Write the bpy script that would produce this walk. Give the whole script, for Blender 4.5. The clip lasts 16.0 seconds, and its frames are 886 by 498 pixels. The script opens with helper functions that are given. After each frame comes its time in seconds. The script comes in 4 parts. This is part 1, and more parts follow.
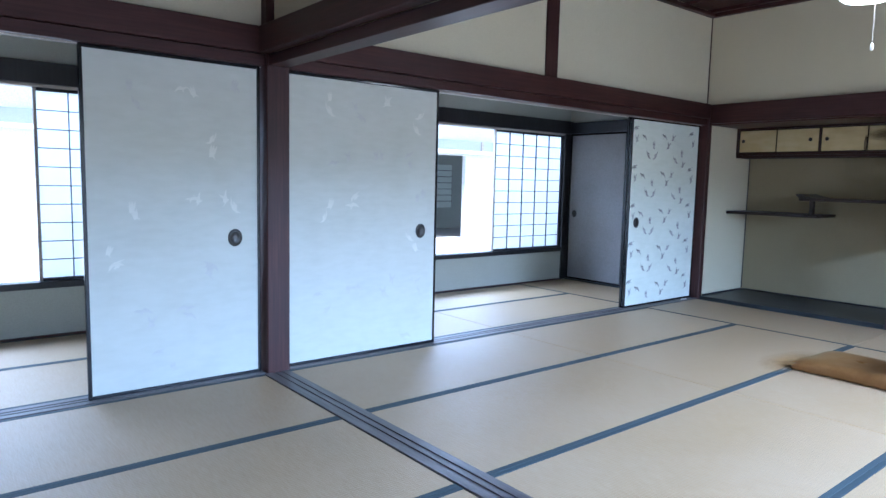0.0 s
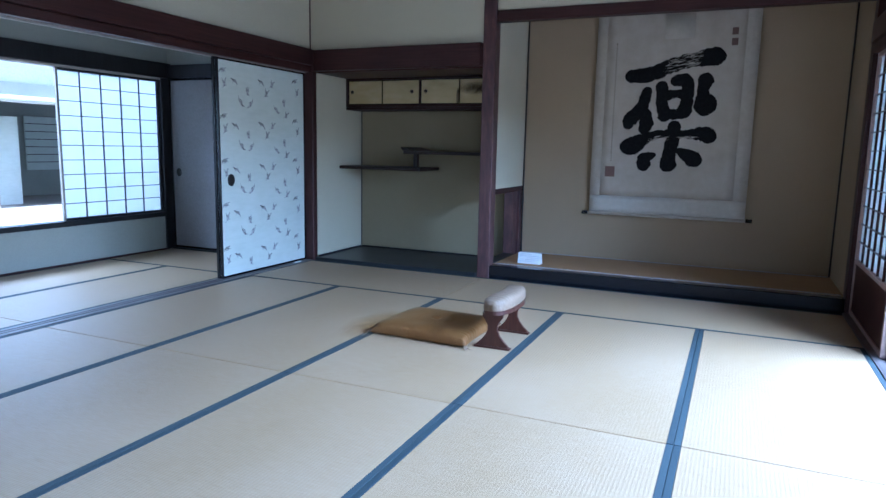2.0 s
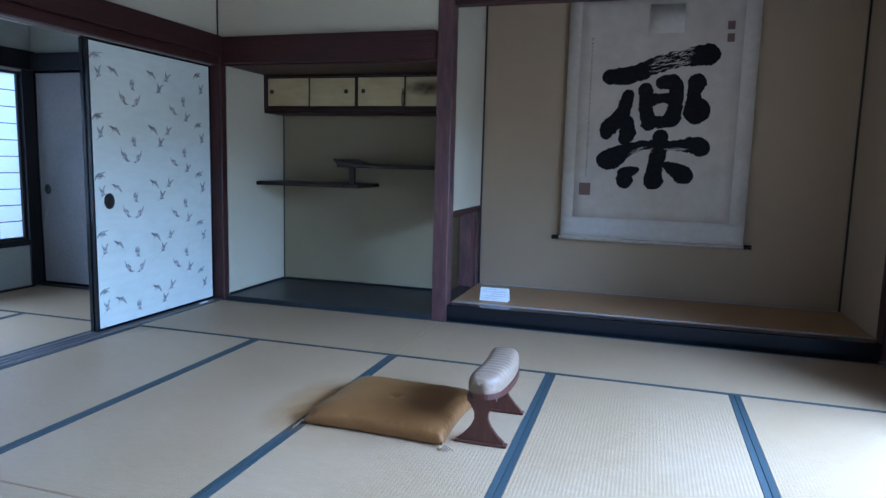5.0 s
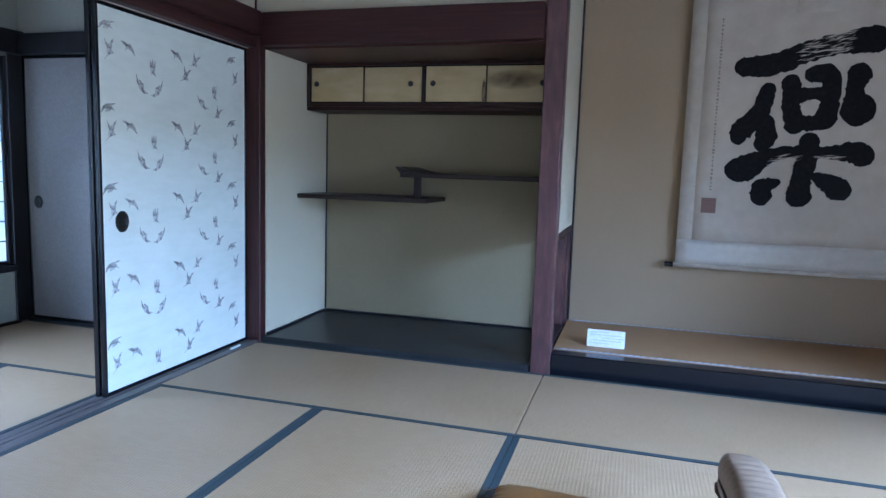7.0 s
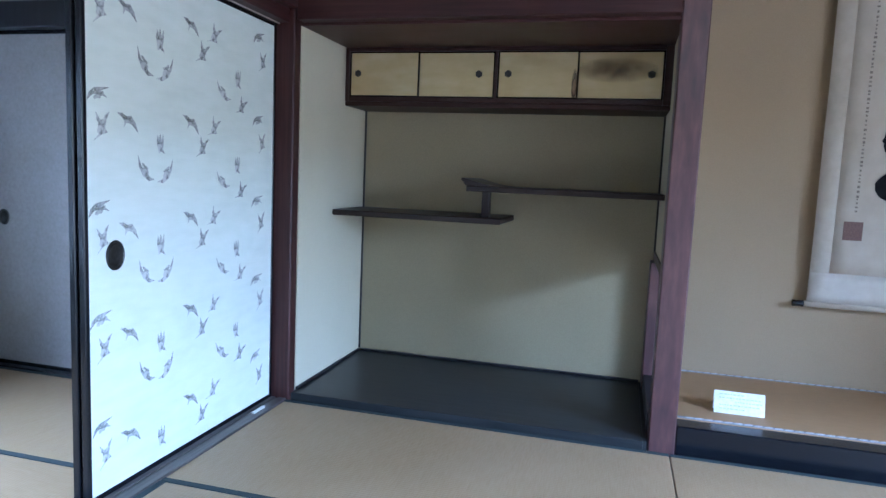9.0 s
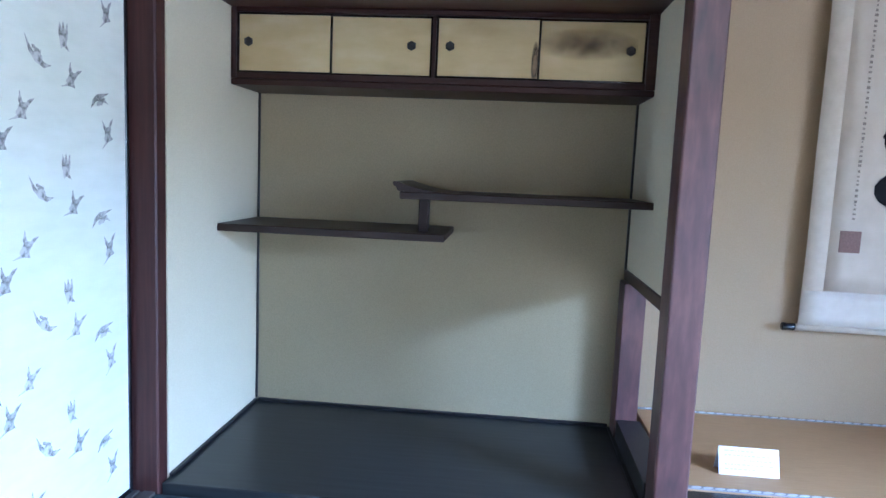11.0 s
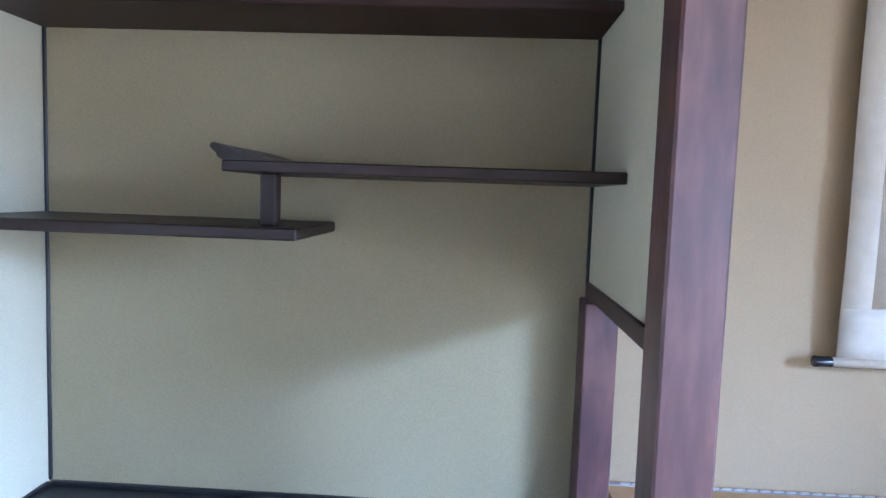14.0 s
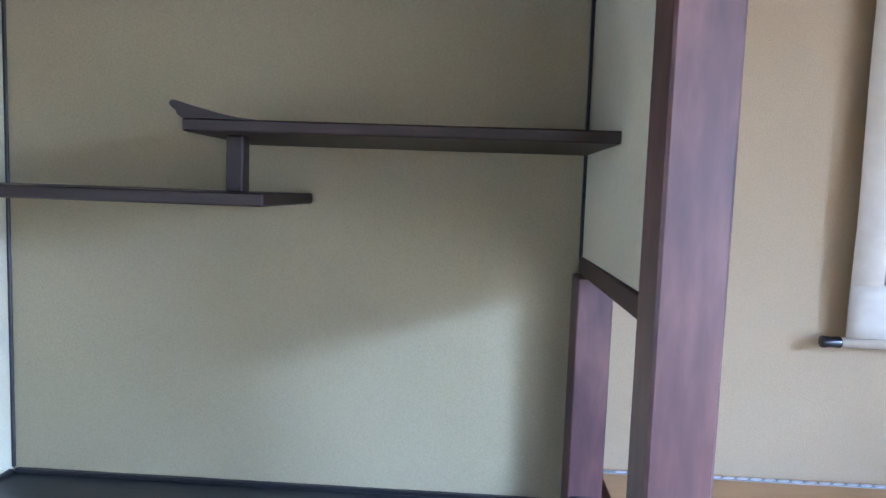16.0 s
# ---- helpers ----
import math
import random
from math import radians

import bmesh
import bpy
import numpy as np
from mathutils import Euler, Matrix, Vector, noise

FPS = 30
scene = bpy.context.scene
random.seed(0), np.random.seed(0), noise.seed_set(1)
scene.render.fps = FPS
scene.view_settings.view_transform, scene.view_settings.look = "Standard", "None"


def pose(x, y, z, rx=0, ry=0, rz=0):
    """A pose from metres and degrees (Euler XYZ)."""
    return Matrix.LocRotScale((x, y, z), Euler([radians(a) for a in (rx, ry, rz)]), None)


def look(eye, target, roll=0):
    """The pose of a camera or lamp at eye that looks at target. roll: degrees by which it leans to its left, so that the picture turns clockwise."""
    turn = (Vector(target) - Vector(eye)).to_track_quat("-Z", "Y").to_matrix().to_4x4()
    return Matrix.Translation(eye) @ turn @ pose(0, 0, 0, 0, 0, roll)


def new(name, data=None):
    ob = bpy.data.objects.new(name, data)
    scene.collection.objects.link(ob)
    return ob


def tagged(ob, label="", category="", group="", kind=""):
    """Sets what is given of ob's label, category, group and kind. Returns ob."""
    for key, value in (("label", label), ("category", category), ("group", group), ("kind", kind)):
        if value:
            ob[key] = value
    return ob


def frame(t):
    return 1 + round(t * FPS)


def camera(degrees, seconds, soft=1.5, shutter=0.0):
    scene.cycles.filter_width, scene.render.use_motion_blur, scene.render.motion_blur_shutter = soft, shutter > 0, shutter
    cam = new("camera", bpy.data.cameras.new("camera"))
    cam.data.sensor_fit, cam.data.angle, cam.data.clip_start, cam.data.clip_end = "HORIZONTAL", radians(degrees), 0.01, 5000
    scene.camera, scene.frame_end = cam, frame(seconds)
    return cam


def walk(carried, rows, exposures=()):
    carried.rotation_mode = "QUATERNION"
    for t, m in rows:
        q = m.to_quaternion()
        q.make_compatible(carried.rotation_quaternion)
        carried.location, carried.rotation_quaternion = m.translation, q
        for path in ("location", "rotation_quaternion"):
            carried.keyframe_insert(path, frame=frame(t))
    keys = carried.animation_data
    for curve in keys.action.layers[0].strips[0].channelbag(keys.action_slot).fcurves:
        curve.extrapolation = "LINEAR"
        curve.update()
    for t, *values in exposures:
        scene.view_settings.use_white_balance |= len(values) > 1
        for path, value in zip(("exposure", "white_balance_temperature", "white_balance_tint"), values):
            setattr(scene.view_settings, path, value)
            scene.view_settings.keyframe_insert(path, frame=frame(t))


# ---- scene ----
cam = camera(67.7, 16.0)
PATH = [
    (0, (-0.108, -0.021, 1.227), (1.147, 1.523, 1.023), 1.3),
    (0.5, (0.107, -0.068, 1.189), (1.558, 1.29, 0.968), 1.4),
    (1, (0.426, -0.137, 1.2), (1.975, 1.104, 0.955), 1.3),
    (1.5, (0.73, -0.137, 1.194), (2.4, 0.928, 0.917), 1.3),
    (2, (0.998, -0.15, 1.169), (2.808, 0.647, 0.869), 1.2),
    (2.5, (1.238, -0.143, 1.186), (3.096, 0.532, 0.882), 1.1),
    (3, (1.423, -0.026, 1.178), (3.294, 0.614, 0.883), 1.2),
    (5.5, (2.213, 0.687, 1.167), (4.115, 1.25, 0.911), 1.5),
    (6, (2.429, 0.935, 1.198), (4.336, 1.482, 0.945), 1.6),
    (6.5, (2.619, 1.244, 1.174), (4.53, 1.78, 0.931), 1.8),
    (7, (2.865, 1.459, 1.157), (4.773, 2.011, 0.923), 1.8),
    (7.5, (3.087, 1.721, 1.167), (4.997, 2.268, 0.938), 2.0),
    (8, (3.25, 1.969, 1.165), (5.164, 2.503, 0.938), 2.3),
    (8.5, (3.487, 2.075, 1.157), (5.403, 2.606, 0.94), 2.4),
    (9, (3.633, 2.199, 1.186), (5.554, 2.709, 0.965), 2.5),
    (11.5, (4.65, 2.586, 1.222), (6.634, 2.719, 1.011), 2.4),
    (12, (4.862, 2.535, 1.211), (6.849, 2.652, 1.02), 2.3),
    (12.5, (5.043, 2.532, 1.207), (7.031, 2.644, 1.019), 2.2),
    (13, (5.182, 2.471, 1.164), (7.172, 2.578, 0.988), 2.2),
    (13.5, (5.311, 2.388, 1.11), (7.301, 2.486, 0.942), 2.1),
    (14, (5.451, 2.354, 1.068), (7.442, 2.454, 0.904), 2.0),
    (14.5, (5.528, 2.338, 1.034), (7.518, 2.438, 0.869), 2.0),
    (15, (5.553, 2.322, 1.009), (7.543, 2.419, 0.837), 2.0),
    (15.5, (5.569, 2.31, 0.996), (7.559, 2.411, 0.824), 2.0),
    (16, (5.575, 2.304, 0.989), (7.565, 2.409, 0.814), 2.0),
]
walk(cam, [(t, look(eye, target, roll)) for t, eye, target, roll in PATH],
     exposures=[(0.0, 2.16, 4850, 11), (1.0, 2.04, 4650, 10), (2.0, 1.78, 4450, 9), (3.0, 1.62, 4350, 9), (5.5, 1.84, 4450, 10), (6.5, 2.14, 4500, 12), (7.5, 2.42, 4600, 11), (9.0, 2.75, 4650, 11), (12.0, 3.55, 4600, 13), (16.0, 3.68, 4780, 14)])

# ---- world, sun, exposure ----
world = bpy.data.worlds.new("sky_world")
scene.world = world
world.use_nodes = True
_wn = world.node_tree.nodes
_sky = _wn.new("ShaderNodeTexSky")
_sky.sky_type = "NISHITA"
_sky.sun_disc = False
SUN_ELEV, SUN_AZ = radians(68), radians(195)      # azimuth: clockwise from +y
_sky.sun_elevation, _sky.sun_rotation = SUN_ELEV, SUN_AZ
_sky.air_density, _sky.dust_density = 1.0, 1.5
_bg = _wn["Background"]
_bg.inputs[1].default_value = 0.15
world.node_tree.links.new(_sky.outputs[0], _bg.inputs[0])
_sd = bpy.data.lights.new("sun", "SUN")
_sd.energy, _sd.angle, _sd.color = 4.0, radians(0.6), (1.0, 0.96, 0.90)
sun = new("sun", _sd)
_dir = Vector((math.sin(SUN_AZ) * math.cos(SUN_ELEV), math.cos(SUN_AZ) * math.cos(SUN_ELEV), math.sin(SUN_ELEV)))
sun.matrix_world = look(_dir * 30, (0, 0, 0))


def sky_window(name, eye, target, width, height, power, color):
    d = bpy.data.lights.new(name, "AREA")
    d.shape, d.size, d.size_y, d.energy, d.color = "RECTANGLE", width, height, power, color
    ob = new(name, d)
    ob.matrix_world = look(eye, target)
    return ob


# open sky before the south veranda and above the north courtyard
sky_window("sky_light_south", (4.5, -3.5, 3.05), (4.5, -0.4, 0.9), 5.6, 2.0, 560, (0.69, 0.82, 1.0))
sky_window("sky_light_north", (3.0, 7.7, 3.2), (3.0, 5.2, 0.8), 10.0, 1.6, 310, (0.72, 0.84, 1.0))


# ---- materials ----
def srgb(r, g, b):
    f = lambda c: c / 12.92 if c <= 0.04045 else ((c + 0.055) / 1.055) ** 2.4
    return (f(r), f(g), f(b), 1.0)


def material(name, base, dark=None, light=None, rough=0.6, spec=0.5, grain=None, stain=0.8, bump=0.1, spread=0.17, coat=0.0, metal=0.0):
    """Base colour varied by a large stain noise and a fine grain noise (grain: scale along x, y, z)."""
    m = bpy.data.materials.new(name)
    m.use_nodes = True
    nt = m.node_tree
    n, l = nt.nodes, nt.links
    b = n["Principled BSDF"]
    dark, light = dark or [c * 0.8 for c in base[:3]], light or [min(1, c * 1.12) for c in base[:3]]
    tc = n.new("ShaderNodeTexCoord")
    oi = n.new("ShaderNodeObjectInfo")
    mp = n.new("ShaderNodeMapping")
    mp.inputs["Scale"].default_value = grain or (30, 30, 30)
    l.new(tc.outputs["Object"], mp.inputs["Vector"])
    off = n.new("ShaderNodeMath"); off.operation = "MULTIPLY"; off.inputs[1].default_value = 37.0
    l.new(oi.outputs["Random"], off.inputs[0])
    l.new(off.outputs[0], mp.inputs["Location"])
    fine = n.new("ShaderNodeTexNoise")
    fine.inputs["Scale"].default_value, fine.inputs["Detail"].default_value = 1.0, 6.0
    l.new(mp.outputs[0], fine.inputs["Vector"])
    big = n.new("ShaderNodeTexNoise")
    big.inputs["Scale"].default_value, big.inputs["Detail"].default_value = stain, 4.0
    l.new(tc.outputs["Object"], big.inputs["Vector"])
    mixv = n.new("ShaderNodeMath"); mixv.operation = "ADD"
    half = n.new("ShaderNodeMath"); half.operation = "MULTIPLY_ADD"
    half.inputs[1].default_value, half.inputs[2].default_value = 0.5, 0.0
    l.new(fine.outputs[0], half.inputs[0])
    l.new(half.outputs[0], mixv.inputs[0])
    half2 = n.new("ShaderNodeMath"); half2.operation = "MULTIPLY"; half2.inputs[1].default_value = 0.5
    l.new(big.outputs[0], half2.inputs[0])
    l.new(half2.outputs[0], mixv.inputs[1])
    ramp = n.new("ShaderNodeValToRGB")
    e = ramp.color_ramp.elements
    e[0].position, e[0].color = 0.5 - spread, (*dark[:3], 1)
    e[1].position, e[1].color = 0.5 + spread, (*light[:3], 1)
    mid = e.new(0.5); mid.color = (*base[:3], 1)
    l.new(mixv.outputs[0], ramp.inputs[0])
    l.new(ramp.outputs[0], b.inputs["Base Color"])
    b.inputs["Metallic"].default_value = metal
    b.inputs["Specular IOR Level"].default_value = spec
    b.inputs["Coat Weight"].default_value = coat
    b.inputs["Coat Roughness"].default_value = 0.12
    rr = n.new("ShaderNodeMapRange")
    rr.inputs["To Min"].default_value, rr.inputs["To Max"].default_value = max(0.03, rough - 0.12), min(1, rough + 0.12)
    l.new(big.outputs[0], rr.inputs[0])
    l.new(rr.outputs[0], b.inputs["Roughness"])
    if bump:
        bp = n.new("ShaderNodeBump")
        bp.inputs["Strength"].default_value, bp.inputs["Distance"].default_value = bump, 0.004
        l.new(fine.outputs[0], bp.inputs["Height"])
        l.new(bp.outputs[0], b.inputs["Normal"])
    return m


def tatami_material(name, axis):
    """Woven rush: ridges 15 mm apart running along the mat, fine stalks across, faded patches."""
    m = material(name, (0.395, 0.275, 0.152), (0.345, 0.230, 0.112), (0.435, 0.315, 0.190), rough=0.46, spec=0.5,
                 grain=(260, 14, 40) if axis == "x" else (14, 260, 40), stain=1.3, bump=0.0)
    nt = m.node_tree
    n, l = nt.nodes, nt.links
    b = n["Principled BSDF"]
    tc = n.new("ShaderNodeTexCoord")
    sx = n.new("ShaderNodeSeparateXYZ")
    l.new(tc.outputs["Object"], sx.inputs[0])
    def wave(out, period):
        k = n.new("ShaderNodeMath"); k.operation = "MULTIPLY"; k.inputs[1].default_value = 2 * math.pi / period
        s = n.new("ShaderNodeMath"); s.operation = "SINE"
        l.new(out, k.inputs[0]); l.new(k.outputs[0], s.inputs[0])
        return s.outputs[0]
    along, across = ("X", "Y") if axis == "x" else ("Y", "X")
    ridge = wave(sx.outputs[across], 0.0152)
    stalk = wave(sx.outputs[along], 0.0024)
    sm = n.new("ShaderNodeMath"); sm.operation = "MULTIPLY_ADD"; sm.inputs[1].default_value = 0.25
    l.new(stalk, sm.inputs[0]); l.new(ridge, sm.inputs[2])
    bp = n.new("ShaderNodeBump")
    bp.inputs["Strength"].default_value, bp.inputs["Distance"].default_value = 0.27, 0.0012
    l.new(sm.outputs[0], bp.inputs["Height"])
    l.new(bp.outputs[0], b.inputs["Normal"])
    return m


WOOD = ((0.043, 0.0155, 0.0145), (0.024, 0.010, 0.0095), (0.070, 0.026, 0.022))
wood_x = material("dark_wood_x", *WOOD, rough=0.46, spec=0.32, grain=(3, 70, 70), stain=1.6, bump=0.12)
wood_y = material("dark_wood_y", *WOOD, rough=0.46, spec=0.32, grain=(70, 3, 70), stain=1.6, bump=0.12)
wood_z = material("dark_wood_z", *WOOD, rough=0.46, spec=0.32, grain=(70, 70, 3), stain=1.6, bump=0.12)
post_red = material("polished_post_wood", (0.088, 0.041, 0.041), (0.046, 0.025, 0.029), (0.150, 0.070, 0.060), rough=0.40, spec=0.6, grain=(30, 30, 7), stain=3.2, spread=0.16, bump=0.06)
BLK = ((0.013, 0.012, 0.014), (0.009, 0.008, 0.010), (0.021, 0.019, 0.022))
black_wood = material("blackened_wood", *BLK, rough=0.4, grain=(50, 50, 4), bump=0.08)
black_board = material("black_polished_board", (0.022, 0.024, 0.026), (0.014, 0.015, 0.017), (0.034, 0.037, 0.04), rough=0.42, grain=(50, 3, 50), bump=0.03)
shelf_wood = material("shelf_dark_wood", (0.022, 0.012, 0.009), (0.013, 0.008, 0.006), (0.035, 0.019, 0.014), rough=0.46, spec=0.35, grain=(60, 4, 60), bump=0.1)
cupboard_wood = material("reddish_dark_wood", (0.028, 0.011, 0.008), (0.017, 0.007, 0.006), (0.046, 0.018, 0.013), rough=0.48, spec=0.3, grain=(60, 4, 60), bump=0.1)
lacquer = material("black_lacquer", (0.008, 0.009, 0.012), (0.006, 0.006, 0.008), (0.012, 0.013, 0.017), rough=0.2, grain=(20, 20, 20), bump=0.02)
track_wood = material("worn_track_wood", (0.10, 0.085, 0.08), (0.06, 0.05, 0.047), (0.17, 0.15, 0.145), rough=0.4, grain=(4, 70, 70), bump=0.12)
track_wood_y = material("worn_track_wood_y", (0.10, 0.085, 0.08), (0.06, 0.05, 0.047), (0.17, 0.15, 0.145), rough=0.4, grain=(70, 4, 70), bump=0.12)
plaster = material("ochre_clay_plaster", (0.60, 0.54, 0.385), (0.55, 0.49, 0.345), (0.64, 0.585, 0.43), rough=0.9, spec=0.2, grain=(160, 160, 160), stain=0.7, bump=0.25)
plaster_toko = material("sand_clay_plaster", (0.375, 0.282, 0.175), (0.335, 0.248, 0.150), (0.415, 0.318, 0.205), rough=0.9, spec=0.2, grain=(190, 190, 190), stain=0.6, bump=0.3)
# clay plaster darkened in its colour for the alcove back wall's grazing light
plaster_shaded = material("shaded_clay_plaster", (0.33, 0.275, 0.168), (0.285, 0.235, 0.14), (0.372, 0.315, 0.198), rough=0.9, spec=0.2, grain=(160, 160, 160), stain=0.9, bump=0.12)
plaster_brown = material("brown_clay_plaster", (0.20, 0.13, 0.095), (0.165, 0.105, 0.075), (0.235, 0.155, 0.115), rough=0.9, spec=0.2, grain=(150, 150, 150), stain=0.9, bump=0.25)
plaster_grey = material("grey_clay_plaster", (0.42, 0.42, 0.36), (0.36, 0.36, 0.31), (0.47, 0.47, 0.41), rough=0.9, spec=0.2, grain=(150, 150, 150), stain=1.0, bump=0.25)
white_wall = material("white_lime_plaster", (0.78, 0.76, 0.71), rough=0.9, spec=0.2, grain=(60, 60, 60), bump=0.15)
paper = material("fusuma_paper", (0.755, 0.785, 0.70), (0.70, 0.73, 0.645), (0.80, 0.825, 0.75), rough=0.75, spec=0.25, grain=(9, 30, 30), stain=3.0, bump=0.02)
paper_aged = material("aged_fusuma_paper", (0.57, 0.575, 0.515), (0.535, 0.54, 0.48), (0.60, 0.605, 0.55), rough=0.75, spec=0.25, grain=(9, 30, 30), stain=3.0, bump=0.02)
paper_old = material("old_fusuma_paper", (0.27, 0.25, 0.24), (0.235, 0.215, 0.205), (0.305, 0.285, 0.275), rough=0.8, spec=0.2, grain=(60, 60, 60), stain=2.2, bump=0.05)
gold_paper = material("gold_leaf_paper", (0.56, 0.44, 0.22), (0.47, 0.355, 0.16), (0.64, 0.53, 0.30), rough=0.44, spec=0.5, grain=(5, 5, 14), stain=2.6, bump=0.03, metal=0.35)
print_grey = material("silver_grey_print", (0.39, 0.395, 0.37), (0.29, 0.295, 0.275), (0.56, 0.56, 0.535), rough=0.6, grain=(60, 60, 60), bump=0.0)
print_mid = material("worn_silver_print", (0.50, 0.505, 0.48), (0.39, 0.395, 0.37), (0.64, 0.64, 0.62), rough=0.6, grain=(60, 60, 60), bump=0.0)
print_pale = material("mica_print", (0.665, 0.66, 0.59), (0.62, 0.615, 0.545), (0.71, 0.705, 0.64), rough=0.45, grain=(60, 60, 60), bump=0.0)
print_faint = material("faded_print", (0.535, 0.53, 0.50), (0.46, 0.455, 0.43), (0.59, 0.585, 0.55), rough=0.7, grain=(30, 30, 30), bump=0.0)
for pm in (print_grey, print_mid):
    # the print is rubbed thin in spots
    pn, pl = pm.node_tree.nodes, pm.node_tree.links
    ptc, pnz, pmr = pn.new("ShaderNodeTexCoord"), pn.new("ShaderNodeTexNoise"), pn.new("ShaderNodeMapRange")
    pnz.inputs["Scale"].default_value, pnz.inputs["Detail"].default_value = 2.6, 3.0
    pmr.inputs["From Min"].default_value, pmr.inputs["From Max"].default_value = 0.36, 0.56
    pmr.inputs["To Min"].default_value, pmr.inputs["To Max"].default_value = 0.15, 1.0
    pl.new(ptc.outputs["Object"], pnz.inputs["Vector"]); pl.new(pnz.outputs[0], pmr.inputs[0])
    pl.new(pmr.outputs[0], pn["Principled BSDF"].inputs["Alpha"])
heri = material("indigo_edge_cloth", (0.030, 0.045, 0.050), (0.020, 0.031, 0.035), (0.050, 0.070, 0.076), rough=0.75, grain=(300, 300, 300), bump=0.15)
tatami_x = tatami_material("tatami_rush_x", "x")
tatami_y = tatami_material("tatami_rush_y", "y")
toko_mat_m = material("picture_alcove_mat_rush", (0.39, 0.235, 0.105), (0.33, 0.195, 0.085), (0.45, 0.28, 0.135), rough=0.6, grain=(300, 12, 40), bump=0.1)
pull_metal = material("dark_bronze", (0.045, 0.042, 0.038), (0.03, 0.028, 0.025), (0.07, 0.065, 0.06), rough=0.35, grain=(80, 80, 80), bump=0.05, metal=0.7)
cushion_m = material("brown_gold_satin", (0.165, 0.074, 0.019), (0.130, 0.056, 0.012), (0.200, 0.096, 0.028), rough=0.5, spec=0.3, grain=(200, 200, 200), stain=6, bump=0.08)
_b = cushion_m.node_tree.nodes["Principled BSDF"]
_b.inputs["Sheen Weight"].default_value, _b.inputs["Sheen Roughness"].default_value = 0.12, 0.3
_b.inputs["Sheen Tint"].default_value = (0.62, 0.60, 0.30, 1)
satin_m = material("pale_silver_brocade", (0.225, 0.160, 0.105), (0.175, 0.118, 0.075), (0.275, 0.205, 0.145), rough=0.5, spec=0.3, grain=(110, 22, 60), stain=6, bump=0.12)
# reddish wood with the sun on the door stiles lightened into its colour
door_wood_lit = material("sunlit_reddish_door_wood", (0.38, 0.26, 0.22), (0.30, 0.195, 0.16), (0.46, 0.33, 0.285), rough=0.4, grain=(50, 50, 3), bump=0.1)
arm_wood = material("arm_rest_wood", (0.055, 0.017, 0.011), (0.032, 0.010, 0.008), (0.09, 0.030, 0.019), rough=0.35, grain=(50, 50, 5), bump=0.08)
ink = material("sumi_ink", (0.007, 0.007, 0.008), (0.004, 0.004, 0.005), (0.016, 0.015, 0.015), rough=0.75, spec=0.15, grain=(40, 40, 40), bump=0.0)
scroll_paper = material("scroll_paper", (0.495, 0.425, 0.335), (0.45, 0.38, 0.295), (0.54, 0.475, 0.385), rough=0.8, spec=0.2, grain=(10, 10, 10), stain=4, bump=0.05)
scroll_silk = material("scroll_mount_silk", (0.505, 0.44, 0.35), (0.455, 0.395, 0.31), (0.555, 0.49, 0.395), rough=0.7, spec=0.3, grain=(20, 20, 20), stain=3, bump=0.05)
scroll_white = material("scroll_lower_band", (0.545, 0.49, 0.41), (0.50, 0.45, 0.37), (0.585, 0.535, 0.455), rough=0.7, spec=0.3, grain=(20, 20, 20), stain=3, bump=0.03)
seal_m = material("cinnabar_seal", (0.155, 0.085, 0.065), (0.11, 0.06, 0.047), (0.21, 0.12, 0.09), rough=0.7, grain=(120, 120, 120), bump=0.0)
white_card = material("white_card", (0.82, 0.82, 0.80), rough=0.6, grain=(50, 50, 50), bump=0.02)
old_ink = material("faded_old_ink", (0.20, 0.165, 0.13), (0.13, 0.105, 0.085), (0.31, 0.26, 0.21), rough=0.75, grain=(90, 90, 90), bump=0.0)
card_print = material("pale_card_print", (0.58, 0.59, 0.61), rough=0.7, grain=(50, 50, 50), bump=0.0)
grey_cloth = material("pale_grey_cloth", (0.55, 0.56, 0.58), rough=0.8, grain=(90, 90, 90), bump=0.1)
band_cloth = material("grey_band_cloth", (0.26, 0.26, 0.27), rough=0.8, grain=(90, 90, 90), bump=0.1)
pale_wood = material("weathered_pale_wood", (0.42, 0.36, 0.30), (0.33, 0.28, 0.23), (0.52, 0.46, 0.39), rough=0.6, grain=(4, 50, 50), bump=0.15)
floor_board = material("veranda_boards", (0.42, 0.37, 0.31), (0.34, 0.29, 0.24), (0.50, 0.45, 0.38), rough=0.45, grain=(3, 60, 60), bump=0.1)
gravel = material("pale_gravel", (0.30, 0.285, 0.25), (0.22, 0.21, 0.185), (0.38, 0.36, 0.32), rough=0.95, spec=0.1, grain=(40, 40, 40), stain=0.5, bump=0.6)
tile_m = material("grey_roof_tile", (0.12, 0.12, 0.125), rough=0.6, grain=(20, 20, 20), bump=0.2)
cord_m = material("white_cord", (0.75, 0.74, 0.70), rough=0.7, grain=(200, 200, 200), bump=0.05)
bright_edge = material("lit_lintel_edge", (0.75, 0.72, 0.66), (0.62, 0.6, 0.55), (0.82, 0.80, 0.75), rough=0.3, grain=(5, 80, 80), bump=0.03, metal=0.8)


